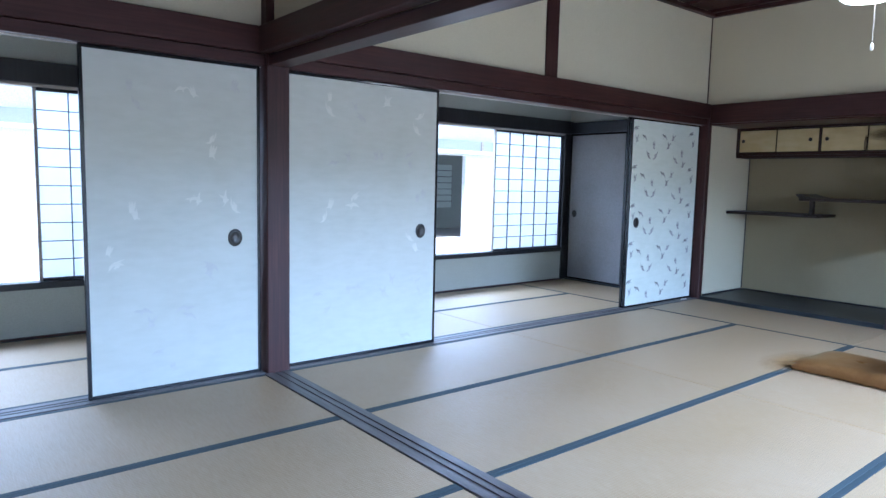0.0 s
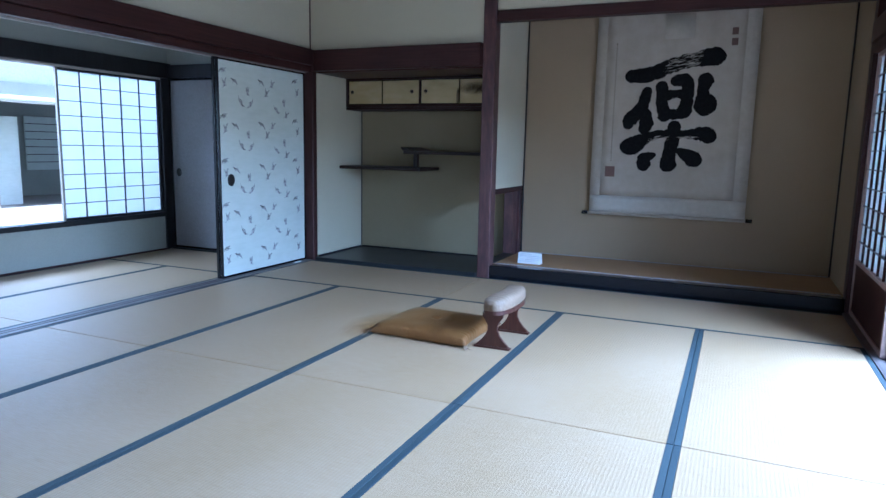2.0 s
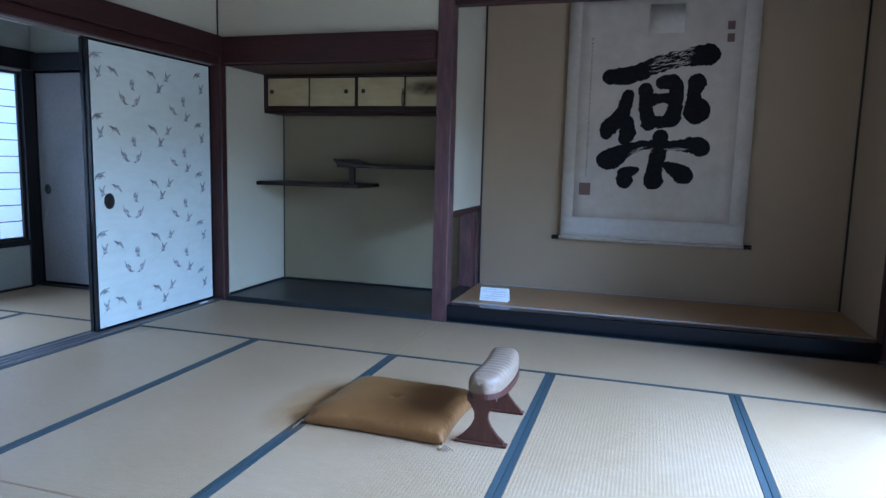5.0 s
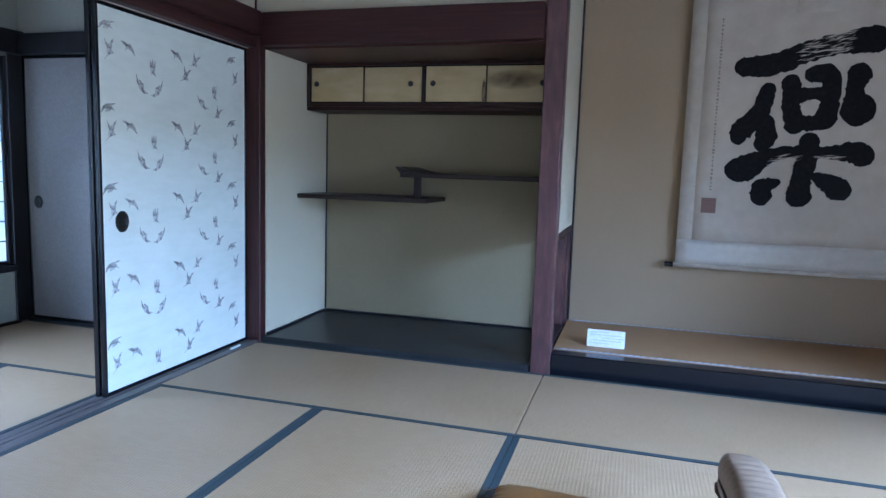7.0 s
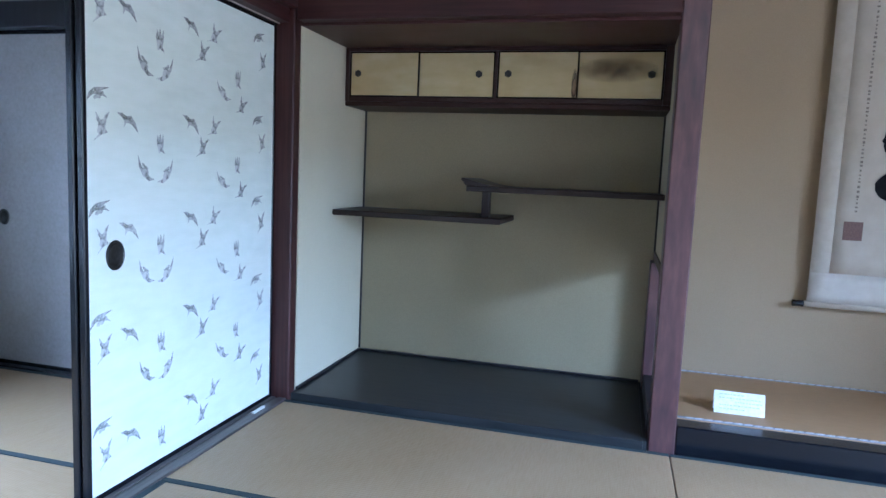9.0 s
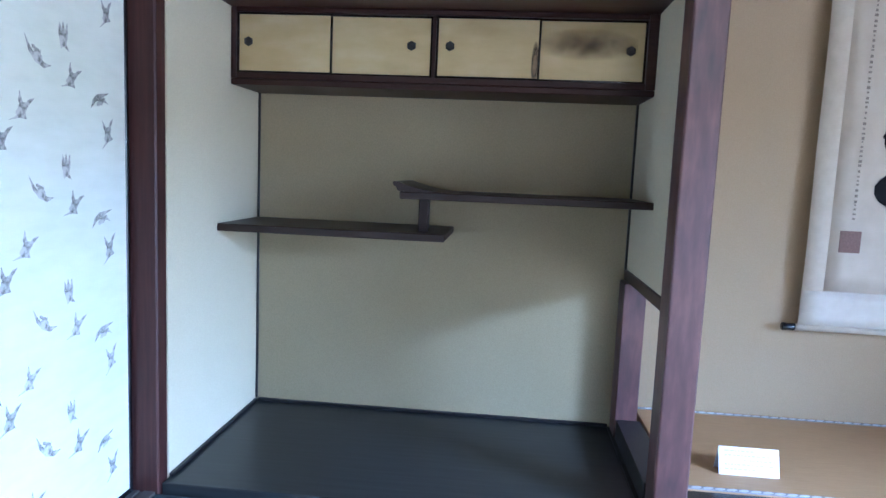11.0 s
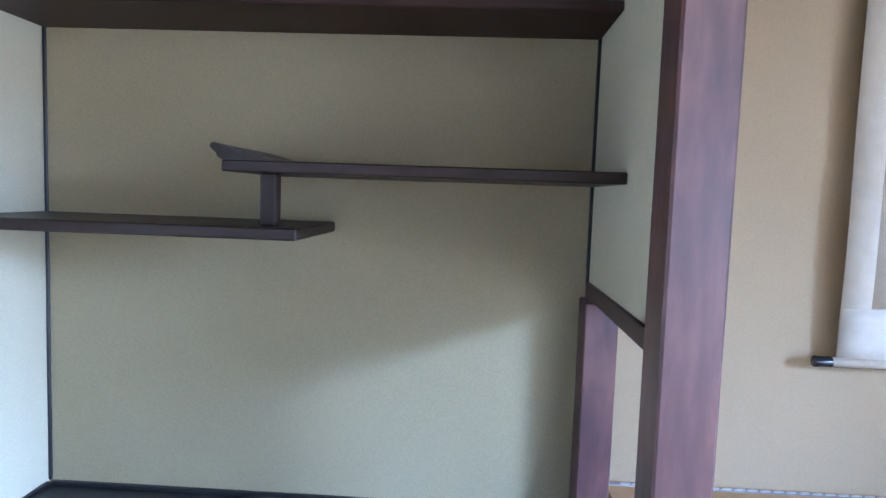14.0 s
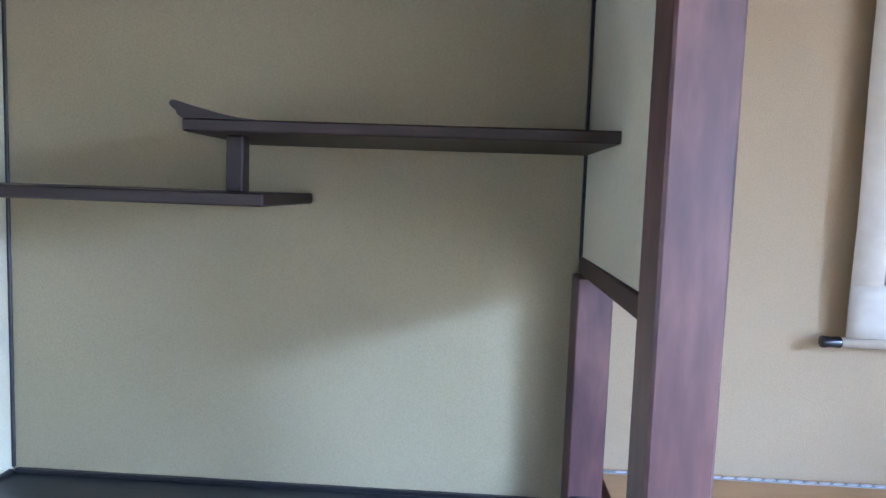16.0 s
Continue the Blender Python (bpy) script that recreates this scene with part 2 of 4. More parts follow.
def soft_patch(name, base, dark, light, scale, noise_scale, strength):
    """A patch of wear or painted light that fades out towards its rim, broken up by noise."""
    m = material(name, base, dark, light, rough=0.6, grain=(60, 60, 60), bump=0.0)
    n, l = m.node_tree.nodes, m.node_tree.links
    tc, gr, mp = n.new("ShaderNodeTexCoord"), n.new("ShaderNodeTexGradient"), n.new("ShaderNodeMapping")
    gr.gradient_type = "SPHERICAL"
    mp.inputs["Scale"].default_value = scale
    nz, ml = n.new("ShaderNodeTexNoise"), n.new("ShaderNodeMath")
    nz.inputs["Scale"].default_value, nz.inputs["Detail"].default_value = noise_scale, 5.0
    ml.operation = "MULTIPLY"
    l.new(tc.outputs["Object"], mp.inputs[0]); l.new(mp.outputs[0], gr.inputs[0]); l.new(tc.outputs["Object"], nz.inputs[0])
    l.new(gr.outputs["Fac"], ml.inputs[0]); l.new(nz.outputs[0], ml.inputs[1])
    m2 = n.new("ShaderNodeMath"); m2.operation = "MULTIPLY"; m2.inputs[1].default_value = strength; m2.use_clamp = True
    l.new(ml.outputs[0], m2.inputs[0]); l.new(m2.outputs[0], n["Principled BSDF"].inputs["Alpha"])
    return m


# tan tint for light the satin cushion throws on the mat; the gold ones are wear
bounce_m = soft_patch("tan_bounce_light", (0.50, 0.27, 0.065), (0.46, 0.24, 0.05), (0.54, 0.31, 0.09), (2.4, 5.0, 1.0), 7.0, 1.0)
worn_gold = soft_patch("worn_gold_leaf", (0.20, 0.13, 0.06), (0.13, 0.08, 0.035), (0.27, 0.19, 0.09), (1.0, 4.4, 15.0), 16.0, 1.0)
worn_streak = soft_patch("worn_streak", (0.20, 0.13, 0.06), (0.13, 0.08, 0.035), (0.27, 0.19, 0.09), (1.0, 60.0, 11.0), 40.0, 3.0)

shoji_paper = bpy.data.materials.new("shoji_paper")
shoji_paper.use_nodes = True
_n, _l = shoji_paper.node_tree.nodes, shoji_paper.node_tree.links
_n.remove(_n["Principled BSDF"])
_d, _t, _mx = _n.new("ShaderNodeBsdfDiffuse"), _n.new("ShaderNodeBsdfTranslucent"), _n.new("ShaderNodeMixShader")
_nz = _n.new("ShaderNodeTexNoise"); _nz.inputs["Scale"].default_value = 6.0; _nz.inputs["Detail"].default_value = 5.0
_rp = _n.new("ShaderNodeValToRGB")
_rp.color_ramp.elements[0].color, _rp.color_ramp.elements[1].color = (0.82, 0.835, 0.83, 1), (0.91, 0.92, 0.91, 1)
_l.new(_nz.outputs[0], _rp.inputs[0])
_l.new(_rp.outputs[0], _d.inputs[0]); _l.new(_rp.outputs[0], _t.inputs[0])
_mx.inputs[0].default_value = 0.47
_l.new(_d.outputs[0], _mx.inputs[1]); _l.new(_t.outputs[0], _mx.inputs[2])
_l.new(_mx.outputs[0], _n["Material Output"].inputs[0])


lamp_glow = bpy.data.materials.new("lamp_glow")
lamp_glow.use_nodes = True
lamp_glow.node_tree.nodes["Principled BSDF"].inputs["Emission Color"].default_value = (1, 0.93, 0.8, 1)
lamp_glow.node_tree.nodes["Principled BSDF"].inputs["Emission Strength"].default_value = 7.0


# ---- mesh helpers ----
def add_box(bm, x0, x1, y0, y1, z0, z1, bevel=0.0):
    vs = [bm.verts.new(p) for p in ((x0, y0, z0), (x1, y0, z0), (x1, y1, z0), (x0, y1, z0), (x0, y0, z1), (x1, y0, z1), (x1, y1, z1), (x0, y1, z1))]
    fs = [bm.faces.new([vs[i] for i in q]) for q in ((3, 2, 1, 0), (4, 5, 6, 7), (0, 1, 5, 4), (1, 2, 6, 5), (2, 3, 7, 6), (3, 0, 4, 7))]
    if bevel:
        es = list({e for f in fs for e in f.edges})
        bmesh.ops.bevel(bm, geom=es, offset=bevel, segments=1, profile=0.5, affect="EDGES")


def box(x0, x1, y0, y1, z0, z1, bevel=0.0):
    bm = bmesh.new()
    add_box(bm, x0, x1, y0, y1, z0, z1, bevel)
    return bm


def add_lathe(bm, profile, m=Matrix(), n=24):
    """Turn a profile of (radius, height) about z."""
    rings = []
    for r, h in profile:
        rings.append([bm.verts.new(m @ Vector((r * math.cos(2 * math.pi * k / n), r * math.sin(2 * math.pi * k / n), h))) for k in range(n)])
    for a, b in zip(rings, rings[1:]):
        for k in range(n):
            bm.faces.new((a[k], a[(k + 1) % n], b[(k + 1) % n], b[k]))
    bm.faces.new(rings[0][::-1]); bm.faces.new(rings[-1])


def add_prism(bm, outline, m, depth):
    """A flat outline of (u, v), extruded along the pose's z."""
    a = [bm.verts.new(m @ Vector((u, v, 0))) for u, v in outline]
    b = [bm.verts.new(m @ Vector((u, v, depth))) for u, v in outline]
    bm.faces.new(a[::-1]); bm.faces.new(b)
    k = len(a)
    for i in range(k):
        bm.faces.new((a[i], a[(i + 1) % k], b[(i + 1) % k], b[i]))


def mesh_object(name, bm, mat, smooth=False):
    bmesh.ops.recalc_face_normals(bm, faces=bm.faces)
    me = bpy.data.meshes.new(name)
    bm.to_mesh(me); bm.free()
    me.materials.append(mat)
    if smooth:
        me.polygons.foreach_set("use_smooth", [True] * len(me.polygons))
    return new(name, me)


def part(name, bm, mat, parent, label="", smooth=False):
    ob = mesh_object(name, bm, mat, smooth)
    ob.parent = parent
    ob.matrix_parent_inverse = parent.matrix_world.inverted() if parent.parent is None and parent.type != "EMPTY" else Matrix()
    return tagged(ob, label)


def thing(name, label, category, group="", kind="", at=(0, 0, 0)):
    e = new(name)
    e.empty_display_size = 0.1
    e.location = at
    return tagged(e, label, category, group, kind)


def structure(name, bm, mat, label, category):
    return tagged(mesh_object(name, bm, mat), label, category, kind="structure")


# ---- setting: floors ----
XA, XB = 1.58, 1.74           # sill between the two rooms
X_END = 6.63                  # tatami end before the alcoves
Y_L, Y_R = 3.80, -0.955       # tatami edges along the sliding-door walls
X_BACK = -2.24
CEIL = 3.06

floor = structure("floor", box(X_BACK - 0.3, 8.3, -1.12, 5.75, -0.16, -0.075), pale_wood, "wooden subfloor carrying the tatami mats", "floor")


def mat_mesh(length, width, axis):
    """A tatami mat from its centre: a rush body with a cloth band along both long sides."""
    a, b, band = length / 2 - 0.0028, width / 2 - 0.0012, 0.027
    bm = box(-a, a, -b + band, b - band, -0.055, 0, 0.003) if axis == "x" else box(-b + band, b - band, -a, a, -0.055, 0, 0.003)
    hb = bmesh.new()
    for s in (-1, 1):
        lo, hi = sorted((s * b, s * (b - band)))
        if axis == "x":
            add_box(hb, -a, a, lo, hi, -0.055, 0.0012, 0.001)
        else:
            add_box(hb, lo, hi, -a, a, -0.055, 0.0012, 0.001)
    return bm, hb


_mat_cache = {}


def lay_mat(x0, x1, y0, y1):
    axis = "x" if x1 - x0 >= y1 - y0 else "y"
    length, width = (x1 - x0, y1 - y0) if axis == "x" else (y1 - y0, x1 - x0)
    key = (round(length, 3), round(width, 3), axis)
    if key not in _mat_cache:
        bm, hb = mat_mesh(length, width, axis)
        o1 = mesh_object("tatami_mat", bm, tatami_x if axis == "x" else tatami_y)
        o2 = mesh_object("edge_cloth", hb, heri)
        _mat_cache[key] = (o1.data, o2.data)
        bpy.data.objects.remove(o1); bpy.data.objects.remove(o2)
    me, he = _mat_cache[key]
    body = new("tatami_mat", me)
    body.parent = floor
    body.location = ((x0 + x1) / 2, (y0 + y1) / 2, 0)
    band = new("edge_cloth", he)
    band.parent = body
    return body


LINES = [-0.955, 0.0, 0.957, 1.914, 2.871, 3.80]
for y0, y1 in zip(LINES, LINES[1:]):
    lay_mat(XB, 3.70, y0, y1)
    lay_mat(3.70, 5.66, y0, y1)
    lay_mat(XA - 1.91, XA, y0, y1)
    lay_mat(X_BACK, XA - 1.91, y0, y1)
lay_mat(5.66, X_END, -0.955, 1.914)
lay_mat(5.66, X_END, 1.914, 3.80)
# mats of the window passage
for x0, x1 in ((-2.2, -0.1), (-0.1, 1.8), (1.8, 3.72), (3.72, 5.64)):
    lay_mat(x0, x1, 3.96, 4.80)
    lay_mat(x0, x1, 4.80, 5.59)
lay_mat(5.64, 6.52, 3.96, 5.59)


def track_sill(name, x0, x1, y0, y1, along, label):
    """A sill with two sliding grooves."""
    t = thing(name, label, "door sill", kind="structure")
    w = (y1 - y0) if along == "x" else (x1 - x0)
    cuts = [0, 0.30, 0.42, 0.58, 0.70, 1.0]
    bm = bmesh.new()
    for i in range(5):
        lo, hi = cuts[i] * w, cuts[i + 1] * w
        top = 0.006 if i % 2 == 0 else 0.001
        if along == "x":
            add_box(bm, x0, x1, y0 + lo, y0 + hi, -0.06, top, 0.0008)
        else:
            add_box(bm, x0 + lo, x0 + hi, y0, y1, -0.06, top, 0.0008)
    part("grooved_board", bm, track_wood if along == "x" else track_wood_y, t)
    return t


track_sill("sill_north", XB + 0.012, X_END + 0.02, 3.803, 3.945, "x", "worn dark wooden sliding-door sill with two grooves")
track_sill("sill_north_back_room", X_BACK, XA + 0.018, 3.803, 3.945, "x", "worn dark wooden sliding-door sill with two grooves")
track_sill("sill_between_rooms", XA + 0.001, XB - 0.001, -0.955, 3.79, "y", "worn grooved wooden sill dividing two tatami rooms")
track_sill("sill_south", X_BACK, 6.68, -1.115, -0.958, "x", "pale worn wooden sill with two sliding grooves")

# ---- setting: posts, beams, walls ----
posts = [("post_divide_north", 1.60, 1.75, 3.79, 3.94, 0.0, CEIL, wood_z), ("post_divide_south", 1.60, 1.75, -1.105, -0.955, 0.0, CEIL, wood_z),
         ("post_corner", 6.635, 6.705, 3.790, 3.945, 0.0, 2.112, wood_z), ("post_south_corner", 6.685, 6.82, -1.11, -0.968, 0.0, CEIL, wood_z),
         ("post_back_north", X_BACK - 0.14, X_BACK, 3.80, 3.94, 0.0, CEIL, wood_z), ("post_back_south", X_BACK - 0.14, X_BACK, -1.10, -0.96, 0.0, CEIL, wood_z),
         ("post_picture_alcove", 6.68, 6.81, 1.888, 2.004, 0.0, CEIL, post_red)]
for name, x0, x1, y0, y1, z0, z1, m in posts:
    structure(name, box(x0, x1, y0, y1, z0 - 0.05, z1, 0.006), m, "square dark reddish-brown wooden post", "post")

# rails over the sliding doors (kamoi) and the nageshi in front of them
for name, x0, x1 in (("lintel_north", 1.751, 6.634), ("lintel_north_back_room", X_BACK, 1.599)):
    structure(name, box(x0, x1, 3.815, 3.93, 1.893, 1.958, 0.003), wood_x, "dark wooden lintel with sliding grooves", "lintel")
    # groove lip in pale wood, standing for light caught from the floor
    structure("lintel_lip" + name[6:], box(x0, x1, 3.868, 3.876, 1.887, 1.8925, 0.001), pale_wood, "thin lip between the lintel grooves, pale for floor light on it", "trim")
    structure("wall_beam" + name[6:], box(x0, x1, 3.775, 3.86, 1.959, 2.112, 0.004), wood_x, "dark reddish-brown horizontal wall beam", "beam")
    structure("wall_upper" + name[6:], box(x0, 6.76 if x1 > 6 else x1, 3.862, 3.918, 2.1125 if x1 > 6 else 1.959, CEIL + 0.05), plaster, "ochre clay plaster wall above the beam", "wall")
structure("wall_upper_north_core", box(1.751, 6.634, 3.862, 3.918, 1.959, 2.112), plaster, "plaster behind the wall beam", "wall")
structure("wall_beam_passage", box(X_BACK, 6.53, 3.919, 3.99, 1.959, 2.08, 0.004), wood_x, "dark wooden beam on the passage side", "beam")
for name, x in (("upper_post_1", 4.10), ("upper_post_2", -0.4)):
    structure(name, box(x, x + 0.145, 3.842, 3.861, 2.113, CEIL - 0.001, 0.003), wood_z, "dark wooden half-post in the plaster wall", "post")
# beam between the rooms
structure("lintel_between_rooms", box(1.61, 1.735, -0.955, 3.789, 1.893, 1.958, 0.003), wood_y, "dark wooden lintel between two rooms", "lintel")
structure("wall_beam_divide_front", box(1.545, 1.609, -0.955, 3.774, 1.959, 2.112, 0.004), wood_y, "dark reddish-brown horizontal beam", "beam")
structure("wall_beam_divide_back", box(1.737, 1.80, -0.955, 3.774, 1.959, 2.112, 0.004), wood_y, "dark reddish-brown horizontal beam", "beam")
structure("wall_upper_divide", box(1.65, 1.70, -0.955, 3.86, 1.959, CEIL + 0.05), plaster, "ochre clay plaster wall over the room divide", "wall")
# south side
structure("lintel_south", box(1.751, 6.684, -1.10, -0.965, 1.905, 1.97, 0.003), wood_x, "dark wooden lintel over the paper doors", "lintel")
structure("wall_beam_south", box(1.751, 6.684, -1.03, -0.945, 1.972, 2.125, 0.004), wood_x, "dark reddish-brown horizontal beam", "beam")
structure("wall_upper_south", box(1.751, 6.684, -1.088, -1.035, 1.972, CEIL + 0.05), plaster, "ochre clay plaster wall above the beam", "wall")
structure("lintel_south_back_room", box(X_BACK, 1.599, -1.10, -0.965, 1.905, 1.97, 0.003), wood_x, "dark wooden lintel over the paper doors", "lintel")
structure("wall_beam_south_back_room", box(X_BACK, 1.599, -1.03, -0.945, 1.972, 2.125, 0.004), wood_x, "dark reddish-brown horizontal beam", "beam")
structure("wall_upper_south_back_room", box(X_BACK, 1.599, -1.088, -1.035, 1.972, CEIL + 0.05), plaster, "ochre clay plaster wall above the beam", "wall")
# never in view; dark boards chosen to lower the room's bounced light
structure("wall_back", box(X_BACK - 0.11, X_BACK - 0.02, -0.96, 3.80, -0.05, CEIL + 0.05), wood_z, "unseen end wall, made dark to cut bounced light", "wall")

# alcove front: beam, wall above, lintel over the picture recess
structure("wall_beam_alcove", box(6.625, 6.70, 2.007, 3.774, 1.905, 2.105, 0.004), wood_y, "dark reddish-brown horizontal wall beam", "beam")
structure("wall_upper_alcove", box(6.702, 6.76, 2.007, 3.861, 2.113, CEIL + 0.05), plaster, "ochre clay plaster wall over the shelf alcove", "wall")
structure("upper_corner_strip", box(6.690, 6.701, 3.850, 3.861, 2.113, CEIL - 0.036, 0.002), wood_z, "thin dark corner strip between plaster walls", "trim")
structure("wall_upper_alcove_core", box(6.702, 6.76, 2.007, 3.789, 1.956, 2.112), plaster, "plaster behind the alcove beam", "wall")
structure("soffit_alcove", box(6.702, 7.60, 1.988, 3.80, 1.893, 1.955, 0.002), wood_y, "dark reddish wooden soffit of the shelf alcove", "soffit")
structure("lintel_picture_alcove", box(6.70, 6.80, -0.967, 1.887, 2.285, 2.378, 0.004), wood_y, "dark reddish wooden lintel of the picture alcove", "lintel")
structure("wall_upper_picture_alcove", box(6.72, 6.77, -0.967, 1.887, 2.379, CEIL + 0.05), plaster, "ochre clay plaster wall over the picture alcove", "wall")
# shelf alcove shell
structure("wall_alcove_back", box(7.58, 7.64, 1.988, 3.79, -0.05, 2.7), plaster_shaded, "ochre clay plaster back wall of the shelf alcove", "wall")
structure("wall_alcove_north", box(6.706, 7.66, 3.788, 3.86, -0.05, 2.7), plaster, "ochre clay plaster side wall of the shelf alcove", "wall")
structure("alcove_corner_strip_north", box(7.570, 7.579, 3.776, 3.787, 0.048, 1.892, 0.002), black_wood, "thin dark corner strip between plaster walls", "trim")
structure("alcove_corner_strip_south", box(7.566, 7.579, 1.987, 2.000, 0.80, 1.892, 0.002), black_wood, "thin dark corner strip between plaster walls", "trim")
structure("alcove_floor", box(6.655, 7.579, 2.028, 3.787, -0.05, 0.032, 0.003), black_board, "black polished wooden floor board of the alcove", "floor board")
structure("alcove_floor_edge", box(6.655, 7.579, 2.011, 2.0275, -0.05, 0.0318), black_board, "black polished wooden floor board of the alcove", "floor board")
structure("alcove_base_strip", box(7.562, 7.579, 2.028, 3.771, 0.033, 0.047, 0.002), black_wood, "thin dark wooden base strip", "trim")
structure("alcove_base_strip_north", box(6.707, 7.561, 3.772, 3.787, 0.033, 0.047, 0.002), black_wood, "thin dark wooden base strip", "trim")
# wall between the alcoves: open below a rail
structure("wall_between_alcoves", box(6.811, 7.735, 1.892, 1.990, 0.808, 2.7), plaster, "ochre clay plaster partition between the alcoves", "wall")
structure("partition_rail", box(6.811, 7.657, 1.8895, 1.998, 0.757, 0.807, 0.003), wood_x, "dark wooden rail under the partition", "rail")
structure("partition_back_post", box(7.45, 7.579, 1.915, 2.016, 0.0, 0.756, 0.004), post_red, "short reddish wooden post under the rail", "post")
structure("partition_end_post", box(7.58, 7.657, 1.893, 1.987, -0.05, 0.756, 0.003), post_red, "short reddish wooden post under the rail", "post")
structure("partition_sill", box(6.811, 7.449, 1.898, 2.010, -0.04, 0.118, 0.003), black_wood, "black wooden sill of the partition opening", "sill")
# picture alcove shell
TOKO = 0.112
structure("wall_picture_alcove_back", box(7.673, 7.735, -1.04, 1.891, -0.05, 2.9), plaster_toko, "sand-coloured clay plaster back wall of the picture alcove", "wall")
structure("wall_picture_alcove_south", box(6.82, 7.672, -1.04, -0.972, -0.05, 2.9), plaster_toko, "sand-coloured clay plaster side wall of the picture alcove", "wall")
structure("picture_alcove_corner_strip_north", box(7.658, 7.672, 1.877, 1.891, TOKO, 2.7, 0.002), black_wood, "thin dark corner strip", "trim")
structure("picture_alcove_corner_strip_south", box(7.658, 7.672, -0.971, -0.957, TOKO, 2.7, 0.002), black_wood, "thin dark corner strip", "trim")
structure("picture_alcove_ceiling", box(6.77, 7.672, -0.971, 1.891, 2.70, 2.75), wood_y, "dark board ceiling of the picture alcove", "ceiling")
structure("picture_alcove_threshold", box(6.69, 6.80, -0.967, 1.887, -0.05, 0.110, 0.006), lacquer, "black lacquered threshold beam of the raised alcove", "threshold")
bm = bmesh.new()
add_prism(bm, [(0.0085 * math.cos(a) - 0.2 * 0.017 * math.sin(a), 0.0195 * math.sin(a)) for a in [j * math.pi / 5 for j in range(10)]], pose(0, 0, 0), 0.0012)
_lo = mesh_object("lozenge", bm, grey_cloth)
lozenge_mesh = _lo.data
bpy.data.objects.remove(_lo)
toko_mat = thing("picture_alcove_mat", "tan rush mat with white patterned edging on the raised alcove floor", "mat")
part("rush_surface", box(6.801, 7.672, -0.971, 1.886, 0.02, TOKO, 0.002), toko_mat_m, toko_mat)
for name, x0, x1 in (("edge_band", 6.803, 6.829), ("edge_band", 7.634, 7.657)):
    eb = part(name, box(x0, x1, -0.955, 1.874, TOKO - 0.01, TOKO + 0.003, 0.001), band_cloth, toko_mat, "white cloth band with grey lozenges")
    for i in range(66):
        lz = new("lozenge", lozenge_mesh)
        lz.parent = eb
        lz.location = ((x0 + x1) / 2, -0.93 + i * 0.0423, TOKO + 0.003)

# ceiling: boards with battens
bm = bmesh.new()
for i in range(23):
    y0 = -1.1 + i * 0.22
    add_box(bm, X_BACK - 0.14, 6.77, y0 + 0.001, y0 + 0.219, CEIL + 0.035, CEIL + 0.05)
for i in range(20):
    x0 = X_BACK + 0.2 + i * 0.455
    add_box(bm, x0, x0 + 0.03, -1.1, 3.92, CEIL + 0.005, CEIL + 0.034)
structure("ceiling", bm, wood_y, "dark board ceiling with slender battens", "ceiling")
for name, b in (("cornice_north", (1.751, 6.639, 3.80, 3.861)), ("cornice_alcove", (6.64, 6.701, 2.007, 3.861)), ("cornice_picture_alcove", (6.65, 6.719, -0.967, 1.861)), ("cornice_south", (1.751, 6.684, -1.034, -0.97))):
    structure(name, box(*b, CEIL - 0.035, CEIL + 0.004, 0.003), wood_x, "dark reddish ceiling cornice strip", "cornice")

# window passage: outer wall with two window openings
YW = 5.63
structure("wall_passage_below", box(-2.3, 6.635, YW, YW + 0.09, -0.05, 0.365), plaster_grey, "grey-green clay plaster wall below the windows", "wall")
structure("passage_base_board", box(-2.3, 6.45, YW - 0.035, YW - 0.002, -0.05, 0.012, 0.003), wood_x, "dark wooden base board", "baseboard")
structure("wall_passage_above", box(-2.3, 6.63, YW, YW + 0.09, 2.02, 2.75), plaster_grey, "grey-green clay plaster wall above the windows", "wall")
structure("window_sill_1", box(-2.3, 6.44, YW - 0.03, YW + 0.10, 0.366, 0.415, 0.004), black_wood, "dark wooden window sill with grooves", "sill")
structure("window_head_1", box(-2.3, 6.63, YW - 0.045, YW + 0.10, 1.862, 2.019, 0.004), black_wood, "dark wooden window head beam", "beam")
structure("window_head_2", box(-2.3, 6.44, YW - 0.015, YW + 0.09, 1.842, 1.861, 0.002), pale_wood, "pale worn sliding rail under the window head", "rail")
for name, x0, x1, yp in (("post_window_1", 3.96, 4.115, 0.04), ("post_window_2", 1.72, 1.87, 0.04), ("post_window_3", 6.44, 6.63, 0.012), ("post_window_4", -2.35, -2.2, 0.04)):
    structure(name, box(x0, x1, YW - yp, YW + 0.10, 0.0, 1.861, 0.005), black_wood, "dark wooden window post", "post")
structure("wall_passage_end_above", box(6.55, 6.62, 3.946, YW - 0.001, 2.001, 2.75), plaster_grey, "grey-green clay plaster end wall", "wall")
structure("passage_end_beam", box(6.50, 6.63, 3.946, YW - 0.046, 1.865, 2.0, 0.004), black_wood, "dark wooden lintel over the passage door", "lintel")
structure("passage_end_sill", box(6.522, 6.63, 3.946, YW - 0.014, -0.05, 0.008, 0.003), black_wood, "dark wooden sill", "sill")
structure("passage_end_post", box(6.53, 6.63, 4.66, 4.76, 0.0, 1.864, 0.004), black_wood, "dark wooden door post", "post")
structure("wall_passage_end", box(6.56, 6.62, 3.946, 4.66, 0.0, 1.864), plaster_grey, "grey clay plaster wall beside the door", "wall")
structure("wall_passage_end_outer", box(6.64, 6.70, 3.947, 5.75, -0.1, 2.75), plaster_grey, "plain wall behind the passage door", "wall")
